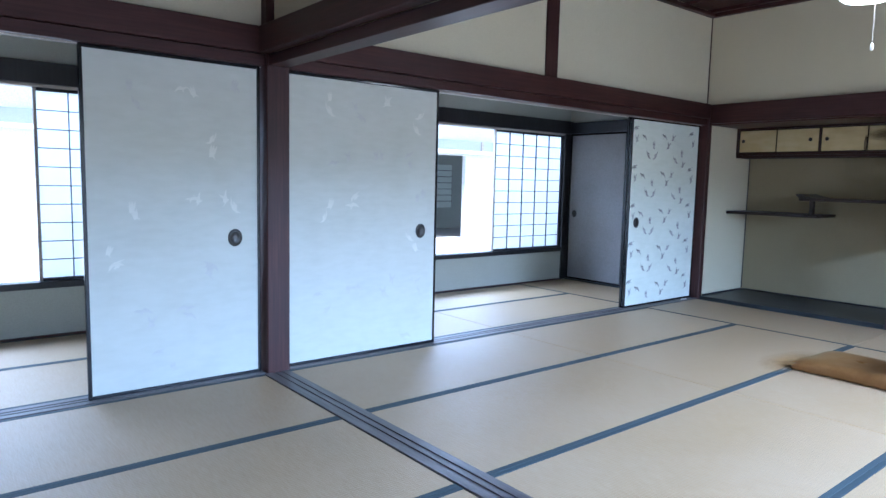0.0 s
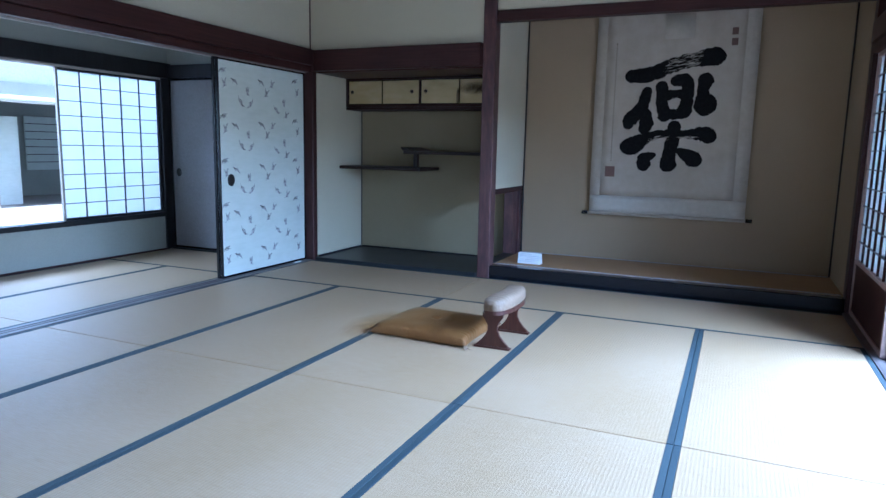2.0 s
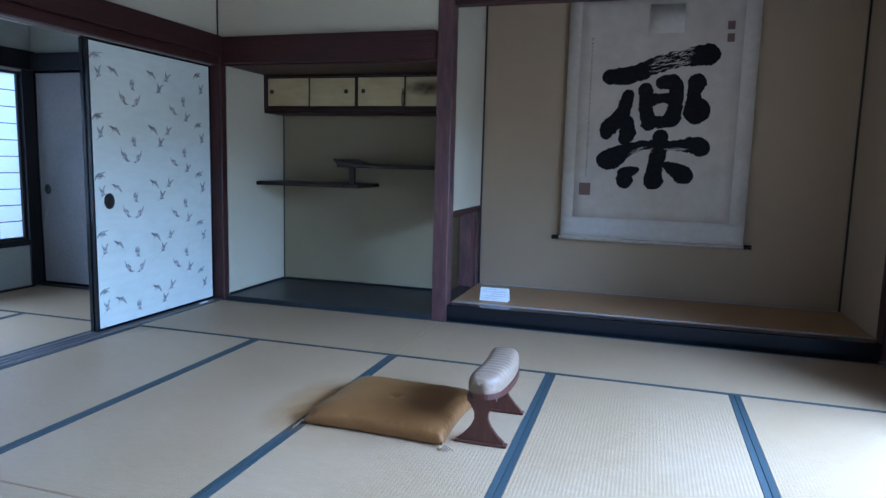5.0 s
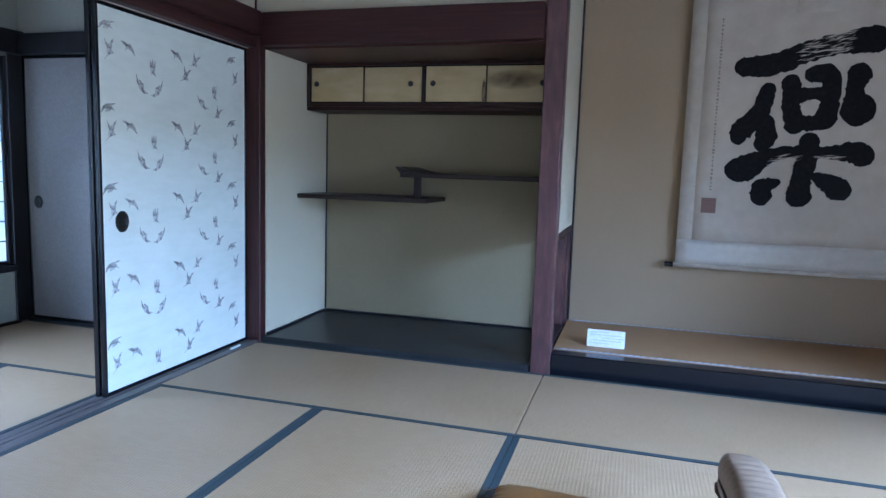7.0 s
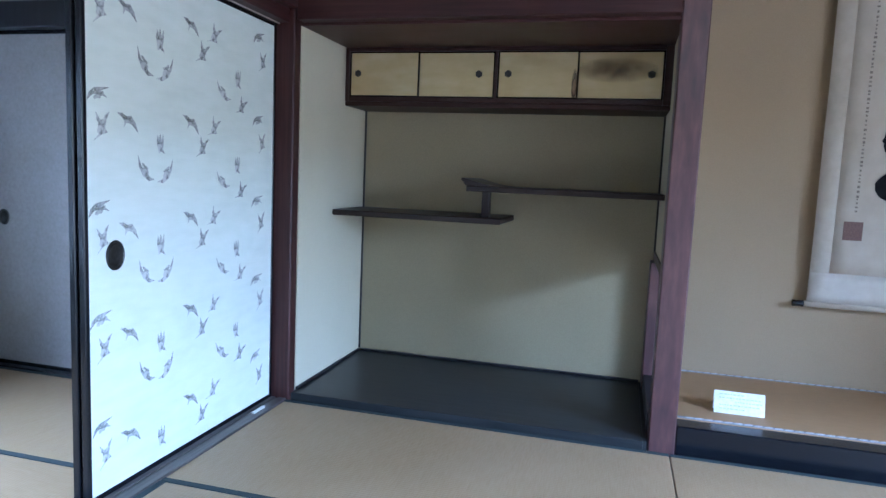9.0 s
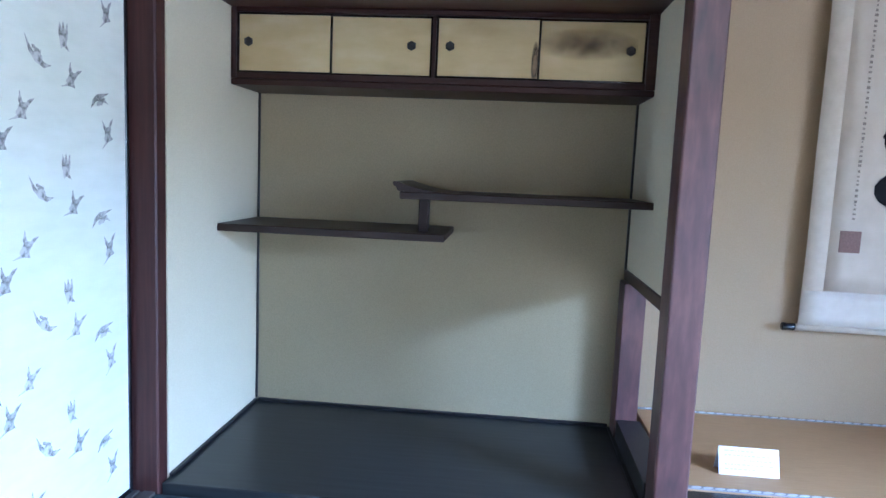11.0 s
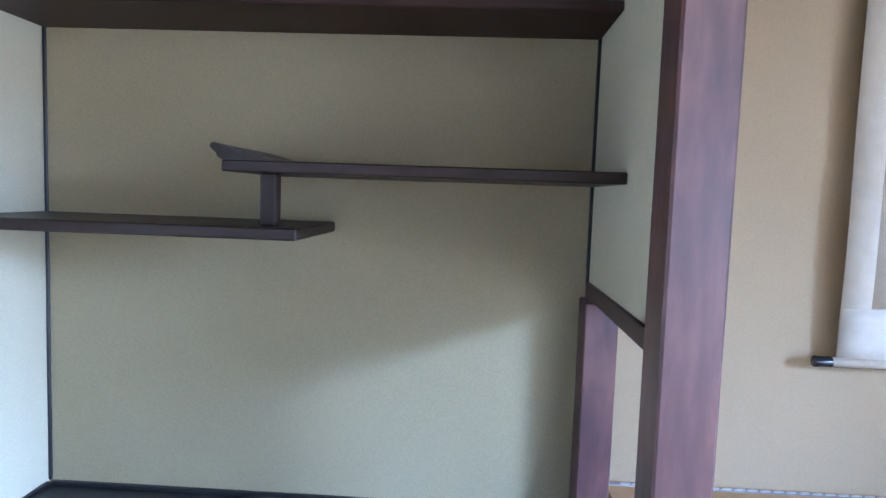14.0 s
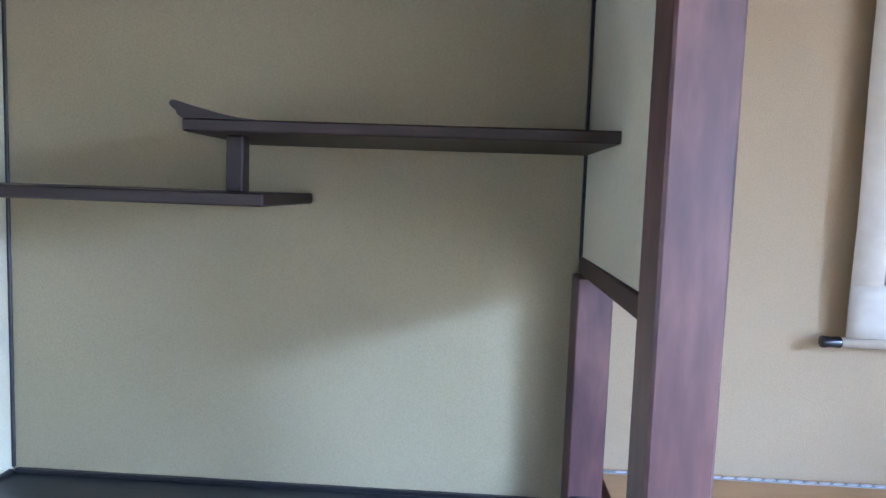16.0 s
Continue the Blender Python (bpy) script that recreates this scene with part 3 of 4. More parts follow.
structure("passage_west_wall", box(-2.35, -2.26, 3.946, 5.60, -0.05, 2.75), plaster_grey, "grey clay plaster end wall", "wall")
structure("passage_ceiling", box(-2.35, 6.63, 3.93, 5.70, 2.75, 2.80), wood_x, "dark board ceiling of the passage", "ceiling")
# backing behind the alcoves keeps the house closed
structure("wall_house_east", box(7.74, 7.82, -1.12, 5.75, -0.1, 3.2), plaster, "plain outer plaster wall", "wall")


# ---- sliding doors ----
def pull_parts(parent, x, y, z, face, rx=0.044, rz=0.053):
    """Recessed oval bronze pull; face: outward direction along y (-1) or x (-1)."""
    bm = bmesh.new()
    turn = pose(x, y, z, 90, 0, 0) if face == "y" else pose(x, y, z, 0, -90, 0)
    sc = Matrix.Diagonal((rx, rz, 1, 1)) if face == "y" else Matrix.Diagonal((rz, rx, 1, 1))
    add_lathe(bm, [(1.0, -0.004), (1.0, 0.003), (0.95, 0.0048), (0.88, 0.0040), (0.84, 0.0015)], turn @ sc, 28)
    ring = part("pull", bm, pull_metal, parent, "dark oval bronze door pull", True)
    bm = bmesh.new()
    add_lathe(bm, [(0.86, 0.0005), (0.82, 0.0019), (0.6, 0.0012), (0.3, 0.0008)], turn @ sc, 24)
    part("cup", bm, pull_metal, ring, "", True)


def bird_outline(kind, flip=1.0, size=1.0):
    """Flying bird silhouettes as closed outlines of (u, v)."""
    shapes = ([(-1.0, -0.45), (-0.8, 0.1), (-0.35, 0.42), (0.25, 0.5), (0.9, 0.55), (0.35, 0.34), (0.1, 0.2), (0.45, 0.1), (0.75, -0.15), (0.3, -0.02), (-0.15, 0.05), (-0.55, -0.05)],
              [(-0.75, 0.95), (-0.62, 0.1), (-0.25, -0.5), (0.35, -0.85), (0.95, -0.75), (0.4, -0.55), (0.2, -0.25), (0.3, 0.1), (0.05, -0.1), (-0.3, 0.05), (-0.5, 0.4)],
              [(-0.45, -1.0), (-0.15, -0.6), (0.05, -0.15), (-0.35, 0.25), (-0.5, 0.75), (-0.15, 0.4), (0.1, 0.3), (0.3, 0.75), (0.6, 1.0), (0.4, 0.45), (0.35, -0.05), (0.6, -0.3), (0.15, -0.5)],
              [(-1.0, 0.35), (-0.5, 0.38), (-0.15, 0.22), (0.3, 0.3), (0.7, -0.1), (1.0, -0.75), (0.55, -0.4), (0.2, -0.15), (-0.05, -0.1), (-0.35, -0.55), (-0.3, -0.1), (-0.6, 0.12)],
              [(-0.15, -0.7), (-0.35, 0.1), (-0.3, 0.7), (-0.1, 0.35), (0.0, 0.8), (0.15, 0.3), (0.35, 0.75), (0.4, 0.1), (0.3, -0.4), (0.55, -0.75), (0.1, -0.55)])
    pts = shapes[kind]
    return [(u * flip * size, v * size) for u, v in pts]


_birds = {}


def printed_bird(parent, kind, flip, size, x, y, z, lean, mat, label=""):
    """One printed bird, a thin flake on the paper; alike birds share a mesh."""
    key = (kind, flip, mat.name)
    if key not in _birds:
        bm = bmesh.new()
        add_prism(bm, bird_outline(kind, flip, 1.0), pose(0, 0, 0, 90, 0, 0), 0.012)
        # body and tail feathers thicken the wing stroke
        body = [(0.42 * math.cos(a) + 0.08 * math.cos(3 * a), 0.20 * math.sin(a) + 0.03 * math.sin(5 * a)) for a in [2 * math.pi * k / 14 for k in range(14)]]
        slope = (0.5, -0.9, 1.2, -0.4, 1.4)[kind] * flip
        add_prism(bm, [(u * math.cos(slope) - v * math.sin(slope), u * math.sin(slope) + v * math.cos(slope) - 0.02) for u, v in body], pose(0, 0.006, 0, 90, 0, 0), 0.016)
        ob = mesh_object("printed_bird", bm, mat)
        _birds[key] = ob.data
        bpy.data.objects.remove(ob)
    ob = new("printed_bird", _birds[key])
    ob.parent = parent
    ob.location, ob.rotation_euler, ob.scale = (x, y, z), (0, radians(lean), 0), (size, 0.04, size)
    return tagged(ob, label)


BIRD_ROWS = 0.381
# kind, x from the door's middle, height of the first row, flip, lean, print
BIRDS = ((0, -0.538, 1.783, 1, 0, 0), (2, -0.531, 1.683, 1, 5, 1), (3, -0.405, 1.713, 1, 5, 0),
         (4, -0.237, 1.638, 1, 0, 1), (1, -0.318, 1.545, 1, 0, 0), (1, -0.203, 1.536, -1, 0, 1),
         (3, -0.052, 1.735, 1, 5, 0), (2, 0.103, 1.728, 1, 30, 1), (2, 0.022, 1.640, 1, 25, 0),
         (1, 0.170, 1.508, 1, -10, 1), (4, 0.280, 1.572, 1, 0, 1), (2, 0.312, 1.457, 1, 35, 0),
         (0, 0.458, 1.783, 1, 0, 0), (2, 0.488, 1.683, 1, 5, 0))


def fusuma(name, x0, x1, y, z0, z1, label, pattern, pull=None, paper_m=None, seed=1):
    """A paper sliding door whose papered face looks to -y at depth y."""
    t = thing(name, label, "sliding door", "papered sliding doors", at=((x0 + x1) / 2, y + 0.012, z0))
    X, Z = (x0 + x1) / 2, z0
    w = (x1 - x0) / 2
    h = z1 - z0
    f = 0.020
    loc = lambda a, b, c, d, e, g, bv=0.003: box(a, b, c, d, e, g, bv)
    part("panel", loc(-w + f - 0.004, w - f + 0.004, -0.0085, 0.0085, f - 0.004, h - f + 0.004, 0.0), paper_m or paper, t)
    part("stile", loc(-w, -w + f, -0.0125, 0.0125, 0, h), lacquer, t, "black lacquered frame strip")
    part("stile", loc(w - f, w, -0.0125, 0.0125, 0, h), lacquer, t, "black lacquered frame strip")
    part("rail", loc(-w + f, w - f, -0.0125, 0.0125, 0, f), lacquer, t, "black lacquered frame strip")
    part("rail", loc(-w + f, w - f, -0.0125, 0.0125, h - f, h), lacquer, t, "black lacquered frame strip")
    if pull is not None:
        pull_parts(t, pull - X, -0.0085, 0.86 - Z, "y")
    rnd = random.Random(seed)
    yf = -0.0087
    if pattern == "birds":
        for kind, bx, bz, flip, tilt, pale in BIRDS:
            for k in range(-1, 5):
                zz = bz - BIRD_ROWS * k - Z
                if 0.05 < zz < h - 0.06:
                    worn = print_mid if pale or rnd.random() < 0.25 else print_grey
                    printed_bird(t, kind, flip, rnd.uniform(0.050, 0.056), bx, yf, zz, tilt + rnd.uniform(-4, 4), worn)
    elif pattern == "faded":
        for row in range(6):
            for col in range(4):
                cx = -w + 0.14 + col * 0.27 + 0.1 * (row % 2) + rnd.uniform(-0.04, 0.04)
                zz = 0.14 + row * 0.31 + rnd.uniform(-0.05, 0.05)
                if abs(cx) > w - 0.13 or zz > h - 0.15 or rnd.random() < 0.3:
                    continue
                m = print_pale if (rnd.random() < 0.45 and zz > 0.75) else print_faint
                for _ in range(2):
                    printed_bird(t, rnd.randrange(5), rnd.choice((-1, 1)), rnd.uniform(0.035, 0.055), cx + rnd.uniform(-0.06, 0.06), yf,
                                 zz + rnd.uniform(-0.06, 0.06), rnd.uniform(-25, 25), m)
    return t


FH0, FH1 = 0.004, 1.892
fusuma("fusuma", 0.605, 1.585, 3.855, FH0, FH1, "white paper sliding door with faded pale bird print and black frame", "faded", 1.424, paper_aged, seed=3)
fusuma("fusuma", 1.757, 2.975, 3.855, FH0, FH1, "white paper sliding door with faint bird print, black frame, partly open", "faded", 2.825, paper_aged, seed=8)
fusuma("fusuma", 5.405, 6.63, 3.884, FH0, FH1, "white paper sliding door printed with grey flying birds, black frame", "birds", 5.545)
fusuma("fusuma", 5.40, 6.625, 3.918, FH0, FH1, "paper sliding door stacked behind another one", "plain")
fusuma("fusuma", 1.76, 2.90, 3.895, FH0, FH1, "paper sliding door stacked behind another one", "plain")


def old_fusuma(y0, y1, x, z0, z1, pull_y):
    """Dim papered door closing the passage; its face looks to -x."""
    t = thing("fusuma", "dim grey papered sliding door with black frame, closed", "sliding door", "papered sliding doors", at=(x, (y0 + y1) / 2, z0))
    Y, w, h, f = (y0 + y1) / 2, (y1 - y0) / 2, z1 - z0, 0.022
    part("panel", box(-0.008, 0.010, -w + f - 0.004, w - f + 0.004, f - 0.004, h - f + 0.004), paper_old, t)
    for a, b in ((-w, -w + f), (w - f, w)):
        part("stile", box(-0.012, 0.013, a, b, 0, h, 0.003), lacquer, t, "black lacquered frame strip")
    for a, b in ((0, f), (h - f, h)):
        part("rail", box(-0.012, 0.013, -w + f, w - f, a, b, 0.003), lacquer, t, "black lacquered frame strip")
    pull_parts(t, -0.008, pull_y - Y, 0.852 - z0, "x", 0.036, 0.045)
    return t


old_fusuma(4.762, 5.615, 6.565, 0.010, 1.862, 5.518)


def shoji(name, x0, x1, y, z0, z1, cols, rows, kick, label, wood, group, turned=False, f=0.032, bars=None):
    """Latticed paper door or window; the lattice looks to -y, the paper is behind it."""
    t = thing(name, label, "paper screen", group, at=((x0 + x1) / 2, y, z0))
    t.rotation_euler = (0, 0, math.pi if turned else 0)
    w, h, bars = (x1 - x0) / 2, z1 - z0, bars or wood
    for a, b in ((-w, -w + f), (w - f, w)):
        part("stile", box(a, b, -0.015, 0.015, 0, h, 0.002), wood if a < 0 or kick else bars, t)
    zb = kick if kick else f
    part("rail", box(-w + f, w - f, -0.0148, 0.0148, h - f, h, 0.002), wood if kick else bars, t)
    part("rail", box(-w + f, w - f, -0.0148, 0.0148, 0, f, 0.002), wood if kick else bars, t)
    if kick:
        part("rail", box(-w + f, w - f, -0.0148, 0.0148, zb - f, zb, 0.002), wood, t)
        part("kick_panel", box(-w + f, w - f, -0.006, 0.006, f, zb - f), bars, t, "dark wooden kick panel")
    part("paper", box(-w + f - 0.003, w - f + 0.003, 0.0065, 0.0072, zb - 0.003, h - f + 0.003), shoji_paper, t, "translucent white paper")
    for i in range(1, cols):
        x = -w + f + (2 * w - 2 * f) * i / cols
        part("lattice_bar", box(x - 0.0035, x + 0.0035, -0.009, 0.0062, zb, h - f), bars, t)
    for j in range(1, rows):
        z = zb + (h - f - zb) * j / rows
        part("lattice_bar", box(-w + f, w - f, -0.0088, 0.006, z - 0.0035, z + 0.0035), bars, t)
    return t


shoji("shoji_screen", 5.25, 6.44, YW + 0.035, 0.416, 1.841, 5, 10, 0, "white paper window screen with fine dark lattice", pale_wood, "window screens", f=0.022, bars=black_wood)
shoji("shoji_screen", 0.635, 1.718, YW + 0.035, 0.416, 1.841, 5, 10, 0, "white paper window screen with fine dark lattice", pale_wood, "window screens", f=0.022, bars=black_wood)
shoji("shoji_screen", 2.8, 3.955, YW + 0.035, 0.416, 1.841, 5, 10, 0, "white paper window screen with fine dark lattice", pale_wood, "window screens", f=0.022, bars=black_wood)
shoji("shoji_door", 5.46, 6.68, -1.012, 0.007, 1.904, 6, 11, 0.42, "lattice paper door with reddish wooden frame and kick panel", door_wood_lit, "paper doors", True, bars=wood_z)
shoji("shoji_door", 5.42, 6.64, -1.058, 0.007, 1.904, 6, 11, 0.42, "lattice paper door with reddish wooden frame and kick panel", door_wood_lit, "paper doors", True, bars=wood_z)


# ---- shelf alcove: wall cupboard and staggered shelves ----
def wall_cupboard():
    t = thing("wall_cupboard", "small dark-framed wall cupboard with four gold-papered sliding doors", "cupboard", at=(7.42, 2.9, 1.565))
    L = lambda x0, x1, y0, y1, z0, z1, bv=0.003: box(x0 - 7.42, x1 - 7.42, y0 - 2.9, y1 - 2.9, z0 - 1.565, z1 - 1.565, bv)
    part("bottom_board", L(7.25, 7.579, 1.990, 3.786, 1.565, 1.590), cupboard_wood, t)
    part("front_rail", L(7.247, 7.285, 2.03, 3.764, 1.591, 1.617), cupboard_wood, t)
    part("top_rail", L(7.247, 7.285, 2.03, 3.764, 1.872, 1.892), cupboard_wood, t)
    part("end_stile", L(7.246, 7.29, 1.990, 2.029, 1.591, 1.892), cupboard_wood, t)
    part("end_stile", L(7.246, 7.29, 3.765, 3.786, 1.591, 1.892), cupboard_wood, t)
    doors = ((3.345, 3.764, 7.262, 3.715), (2.915, 3.368, 7.274, 3.005), (2.462, 2.898, 7.262, 2.840), (2.03, 2.478, 7.274, 2.092))
    for y0, y1, x, k in doors:
        d = part("sliding_door", L(x + 0.003, x + 0.009, y0 + 0.006, y1 - 0.006, 1.624, 1.866, 0.0), gold_paper, t, "faded gold-leaf papered door")
        for a, b in ((y0, y0 + 0.009), (y1 - 0.009, y1)):
            part("frame_strip", L(x, x + 0.011, a, b, 1.618, 1.871, 0.001), lacquer, d)
        for a, b in ((1.618, 1.627), (1.863, 1.871)):
            part("frame_strip", L(x, x + 0.011, y0 + 0.009, y1 - 0.009, a, b, 0.001), lacquer, d)
        bm = bmesh.new()
        add_lathe(bm, [(0.021, -0.003), (0.021, 0.002), (0.0185, 0.0035), (0.0155, 0.002), (0.013, 0.0006)], pose(x + 0.003 - 7.42, k - 2.9, 1.750 - 1.565, 0, -90, 0), 6)
        part("pull", bm, pull_metal, d, "six-sided dark bronze pull")
    for y, z, hy, hz, x, m in ((2.27, 1.772, 0.205, 0.07, 7.2764, worn_gold), (2.482, 1.69, 0.016, 0.09, 7.2644, worn_streak)):
        ob = part("worn_patch", box(-0.0003, 0.0003, -hy, hy, -hz, hz, 0.0), m, t, "brown worn patch in the gold leaf")
        ob.location = (x - 7.42, y - 2.9, z - 1.565)
    part("meeting_stile", L(7.256, 7.286, 2.899, 2.914, 1.618, 1.871, 0.002), cupboard_wood, t)


wall_cupboard()


def staggered_shelf():
    t = thing("staggered_shelf", "dark wooden staggered shelves with curled end piece on plaster wall", "shelf", at=(7.34, 2.9, 0.935))
    L = lambda x0, x1, y0, y1, z0, z1, bv=0.004: box(x0 - 7.34, x1 - 7.34, y0 - 2.9, y1 - 2.9, z0 - 0.935, z1 - 0.935, bv)
    part("lower_board", L(7.113, 7.579, 2.815, 3.787, 0.936, 0.968), shelf_wood, t)
    part("upper_board", L(7.100, 7.579, 1.988, 3.006, 1.108, 1.138), shelf_wood, t)
    part("strut", L(7.195, 7.245, 2.894, 2.937, 0.968, 1.108), shelf_wood, t, "short square dark wooden strut")
    bm = bmesh.new()
    outline = [(0, 0), (0.016, 0.0), (0.026, 0.007), (0.030, 0.017), (0.040, 0.024), (0.046, 0.033), (0.042, 0.040), (0.034, 0.041), (-0.01, 0.028), (-0.06, 0.015), (-0.12, 0.004), (-0.16, 0.0)]
    add_prism(bm, outline, pose(7.100 - 7.34, 2.990 - 2.9, 1.1385 - 0.935) @ pose(0, 0, 0, 90, 0, 90), 0.477)
    part("curled_edge", bm, shelf_wood, t, "upturned carved end moulding")


staggered_shelf()


# ---- picture alcove: hanging scroll and card ----
def smooth_path(pts, n=10):
    """Catmull-Rom through (u, v, width)."""
    p = [pts[0]] + list(pts) + [pts[-1]]
    out = []
    for i in range(1, len(p) - 2):
        for k in range(n):
            s = k / n
            out.append(tuple(0.5 * (2 * b + (c - a) * s + (2 * a - 5 * b + 4 * c - d) * s * s + (3 * b - a - 3 * c + d) * s ** 3)
                             for a, b, c, d in zip(p[i - 1], p[i], p[i + 1], p[i + 2])))
    out.append(tuple(pts[-1]))
    return out


def brush_stroke(bm, pts, lift, rough=0.006, seed=0):
    """A thick brush stroke with rounded, ragged ends, facing -x; u runs to the reader's right."""
    path = smooth_path(pts)
    rnd = random.Random(seed)
    left, right = [], []
    for i, (u, v, w) in enumerate(path):
        a, b = path[max(0, i - 1)], path[min(len(path) - 1, i + 1)]
        d = Vector((b[0] - a[0], b[1] - a[1]))
        d = d.normalized() if d.length > 1e-6 else Vector((1, 0))
        nrm = Vector((-d.y, d.x))
        for side, arr in ((1, left), (-1, right)):
            k = w / 2 + rnd.uniform(-rough, rough) * 0.5 + rough * noise.noise(Vector((u * 30, v * 30, seed + side)))
            arr.append((u + nrm.x * k * side, v + nrm.y * k * side))
    def cap(i, j):
        (u, v, w), (a, b, _) = path[i], path[j]
        ang = math.atan2(v - b, u - a)
        return [(u + w / 2 * math.cos(ang + t) * rnd.uniform(0.85, 1.0), v + w / 2 * math.sin(ang + t) * rnd.uniform(0.85, 1.0)) for t in (1.1, 0.55, 0, -0.55, -1.1)]
    n = len(path)
    place = lambda q: (lift, -q[0], q[1])
    lv, rv = [bm.verts.new(place(q)) for q in left], [bm.verts.new(place(q)) for q in right]
    for i in range(n - 1):
        bm.faces.new((lv[i], lv[i + 1], rv[i + 1], rv[i]))
    bm.faces.new([lv[-1]] + [bm.verts.new(place(q)) for q in cap(n - 1, n - 2)] + [rv[-1]])
    bm.faces.new([rv[0]] + [bm.verts.new(place(q)) for q in cap(0, 1)] + [lv[0]])


def bow(v, u=0.0):
    """How far the hanging sheet stands from its roller; its long edges curl and wave a little."""
    k = min(1.0, max(0.0, v) / 0.4)
    edge = min(1.0, abs(u) / 0.718)
    return -0.006 * k * k * (3 - 2 * k) - k * (0.002 * edge ** 6 + 0.003 * edge ** 3 * math.sin(7.5 * v + 2 * u))


def hanging_scroll():
    """Origin at the roller's middle; u to the right is -y."""
    Y, Z, X = 0.472, 0.572, 7.615
    t = thing("hanging_scroll", "tall hanging scroll with one large black brushed character on aged paper", "scroll", at=(X, Y, Z))
    W, H = 0.718, 2.05
    def sheet(name, u0, u1, v0, v1, mat, off, label="", cols=16, rows=24):
        bm = bmesh.new()
        grid = [[None] * (cols + 1) for _ in range(rows + 1)]
        for j in range(rows + 1):
            for i in range(cols + 1):
                u, v = u0 + (u1 - u0) * i / cols, v0 + (v1 - v0) * j / rows
                grid[j][i] = bm.verts.new((off + bow(v, u), -u, v))
        for j in range(rows):
            for i in range(cols):
                bm.faces.new((grid[j][i], grid[j][i + 1], grid[j + 1][i + 1], grid[j + 1][i]))
        ob = part(name, bm, mat, t, label, True)
        so = ob.modifiers.new("thickness", "SOLIDIFY")
        so.thickness, so.offset = 0.0012, 1.0
        return ob
    sheet("mount", -W + 0.010, W - 0.004, 0.0, H, scroll_silk, 0.0, "pale silk mount")
    sheet("paper", -0.612, 0.60, 0.180, 1.93, scroll_paper, -0.0020, "aged beige calligraphy paper")
    sheet("lower_band", -W + 0.014, W - 0.008, 0.015, 0.176, scroll_white, -0.0028, "pale lower mount band", 16, 4)
    sheet("upper_patch", -0.09, 0.17, 1.64, 1.86, scroll_silk, -0.0048, "greyish repaired patch", 2, 2)
    bm = bmesh.new()
    add_lathe(bm, [(0.013, -W - 0.002), (0.016, -W), (0.016, W), (0.013, W + 0.002)], pose(0.004, 0, 0, 90, 0, 0), 20)
    part("roller", bm, scroll_silk, t, "silk covered roller", True)
    for s in (-1, 1):
        bm = bmesh.new()
        add_lathe(bm, [(0.017, 0.0), (0.018, 0.004), (0.0165, 0.03), (0.019, 0.052), (0.017, 0.056)], pose(0.004, s * (W + 0.002), 0, -90 * s, 0, 0), 18)
        part("roller_knob", bm, lacquer, t, "black roller end knob", True)
    # the brushed character
    S = [
        ((-0.345, 1.288, 0.121), (-0.183, 1.299, 0.134), (0.003, 1.37, 0.13), (0.125, 1.405, 0.12), (0.287, 1.433, 0.143), (0.396, 1.444, 0.164)),
        ((-0.059, 1.191, 0.112), (-0.05, 1.048, 0.108), (-0.023, 0.927, 0.125)),
        ((0.054, 1.238, 0.099), (0.152, 1.233, 0.121), (0.168, 1.092, 0.108), (0.152, 0.957, 0.125)),
        ((-0.011, 1.11, 0.104), (0.062, 1.118, 0.073), (0.134, 1.125, 0.086)),
        ((-0.01, 0.938, 0.099), (0.074, 0.939, 0.095), (0.147, 0.944, 0.099)),
        ((0.317, 1.242, 0.138), (0.298, 1.135, 0.104), (0.322, 1.032, 0.199), (0.353, 1.023, 0.173)),
        ((-0.191, 1.148, 0.095), (-0.226, 1.015, 0.112), (-0.328, 0.891, 0.13), (-0.347, 0.85, 0.112)),
        ((-0.187, 0.948, 0.095), (-0.181, 0.859, 0.134), (-0.2, 0.807, 0.108)),
        ((-0.344, 0.637, 0.156), (-0.292, 0.654, 0.169), (-0.147, 0.732, 0.095), (0.001, 0.766, 0.073), (0.17, 0.76, 0.082), (0.305, 0.766, 0.125), (0.382, 0.746, 0.143)),
        ((0.073, 0.829, 0.121), (0.06, 0.673, 0.125), (0.04, 0.561, 0.125), (0.037, 0.482, 0.156)),
        ((-0.094, 0.568, 0.048), (-0.174, 0.532, 0.121), (-0.184, 0.475, 0.134)),
        ((0.128, 0.608, 0.065), (0.205, 0.566, 0.121), (0.266, 0.532, 0.151)),
    ]
    lean = lambda v, y: bow(v, y)
    for i, st in enumerate(S):
        bm = bmesh.new()
        brush_stroke(bm, st, 0.0, 0.010, i)
        for v in bm.verts:
            v.co.y, v.co.z = v.co.y * 1.005 + 0.026, 0.651 + (v.co.z - 0.636) * 1.017
            v.co.x = -0.0054 - 0.0001 * i + lean(v.co.z, v.co.y)
        part("brush_stroke", bm, ink, t, "thick black ink stroke")
    # dry-brush streaks
    bm = bmesh.new()
    rnd = random.Random(5)
    def streak(u, v, du, dv, w):
        x = -0.0084 + lean(v, u)
        a = Vector((du, dv)).normalized() * 0.5 * math.hypot(du, dv)
        nrm = Vector((-a.y, a.x)).normalized() * w / 2
        bm.faces.new([bm.verts.new((x, 0.026 - 1.005 * (u + p[0]), 0.651 + (v - 0.636 + p[1]) * 1.017)) for p in ((-a.x, -a.y), (nrm.x, nrm.y), (a.x, a.y), (-nrm.x, -nrm.y))])
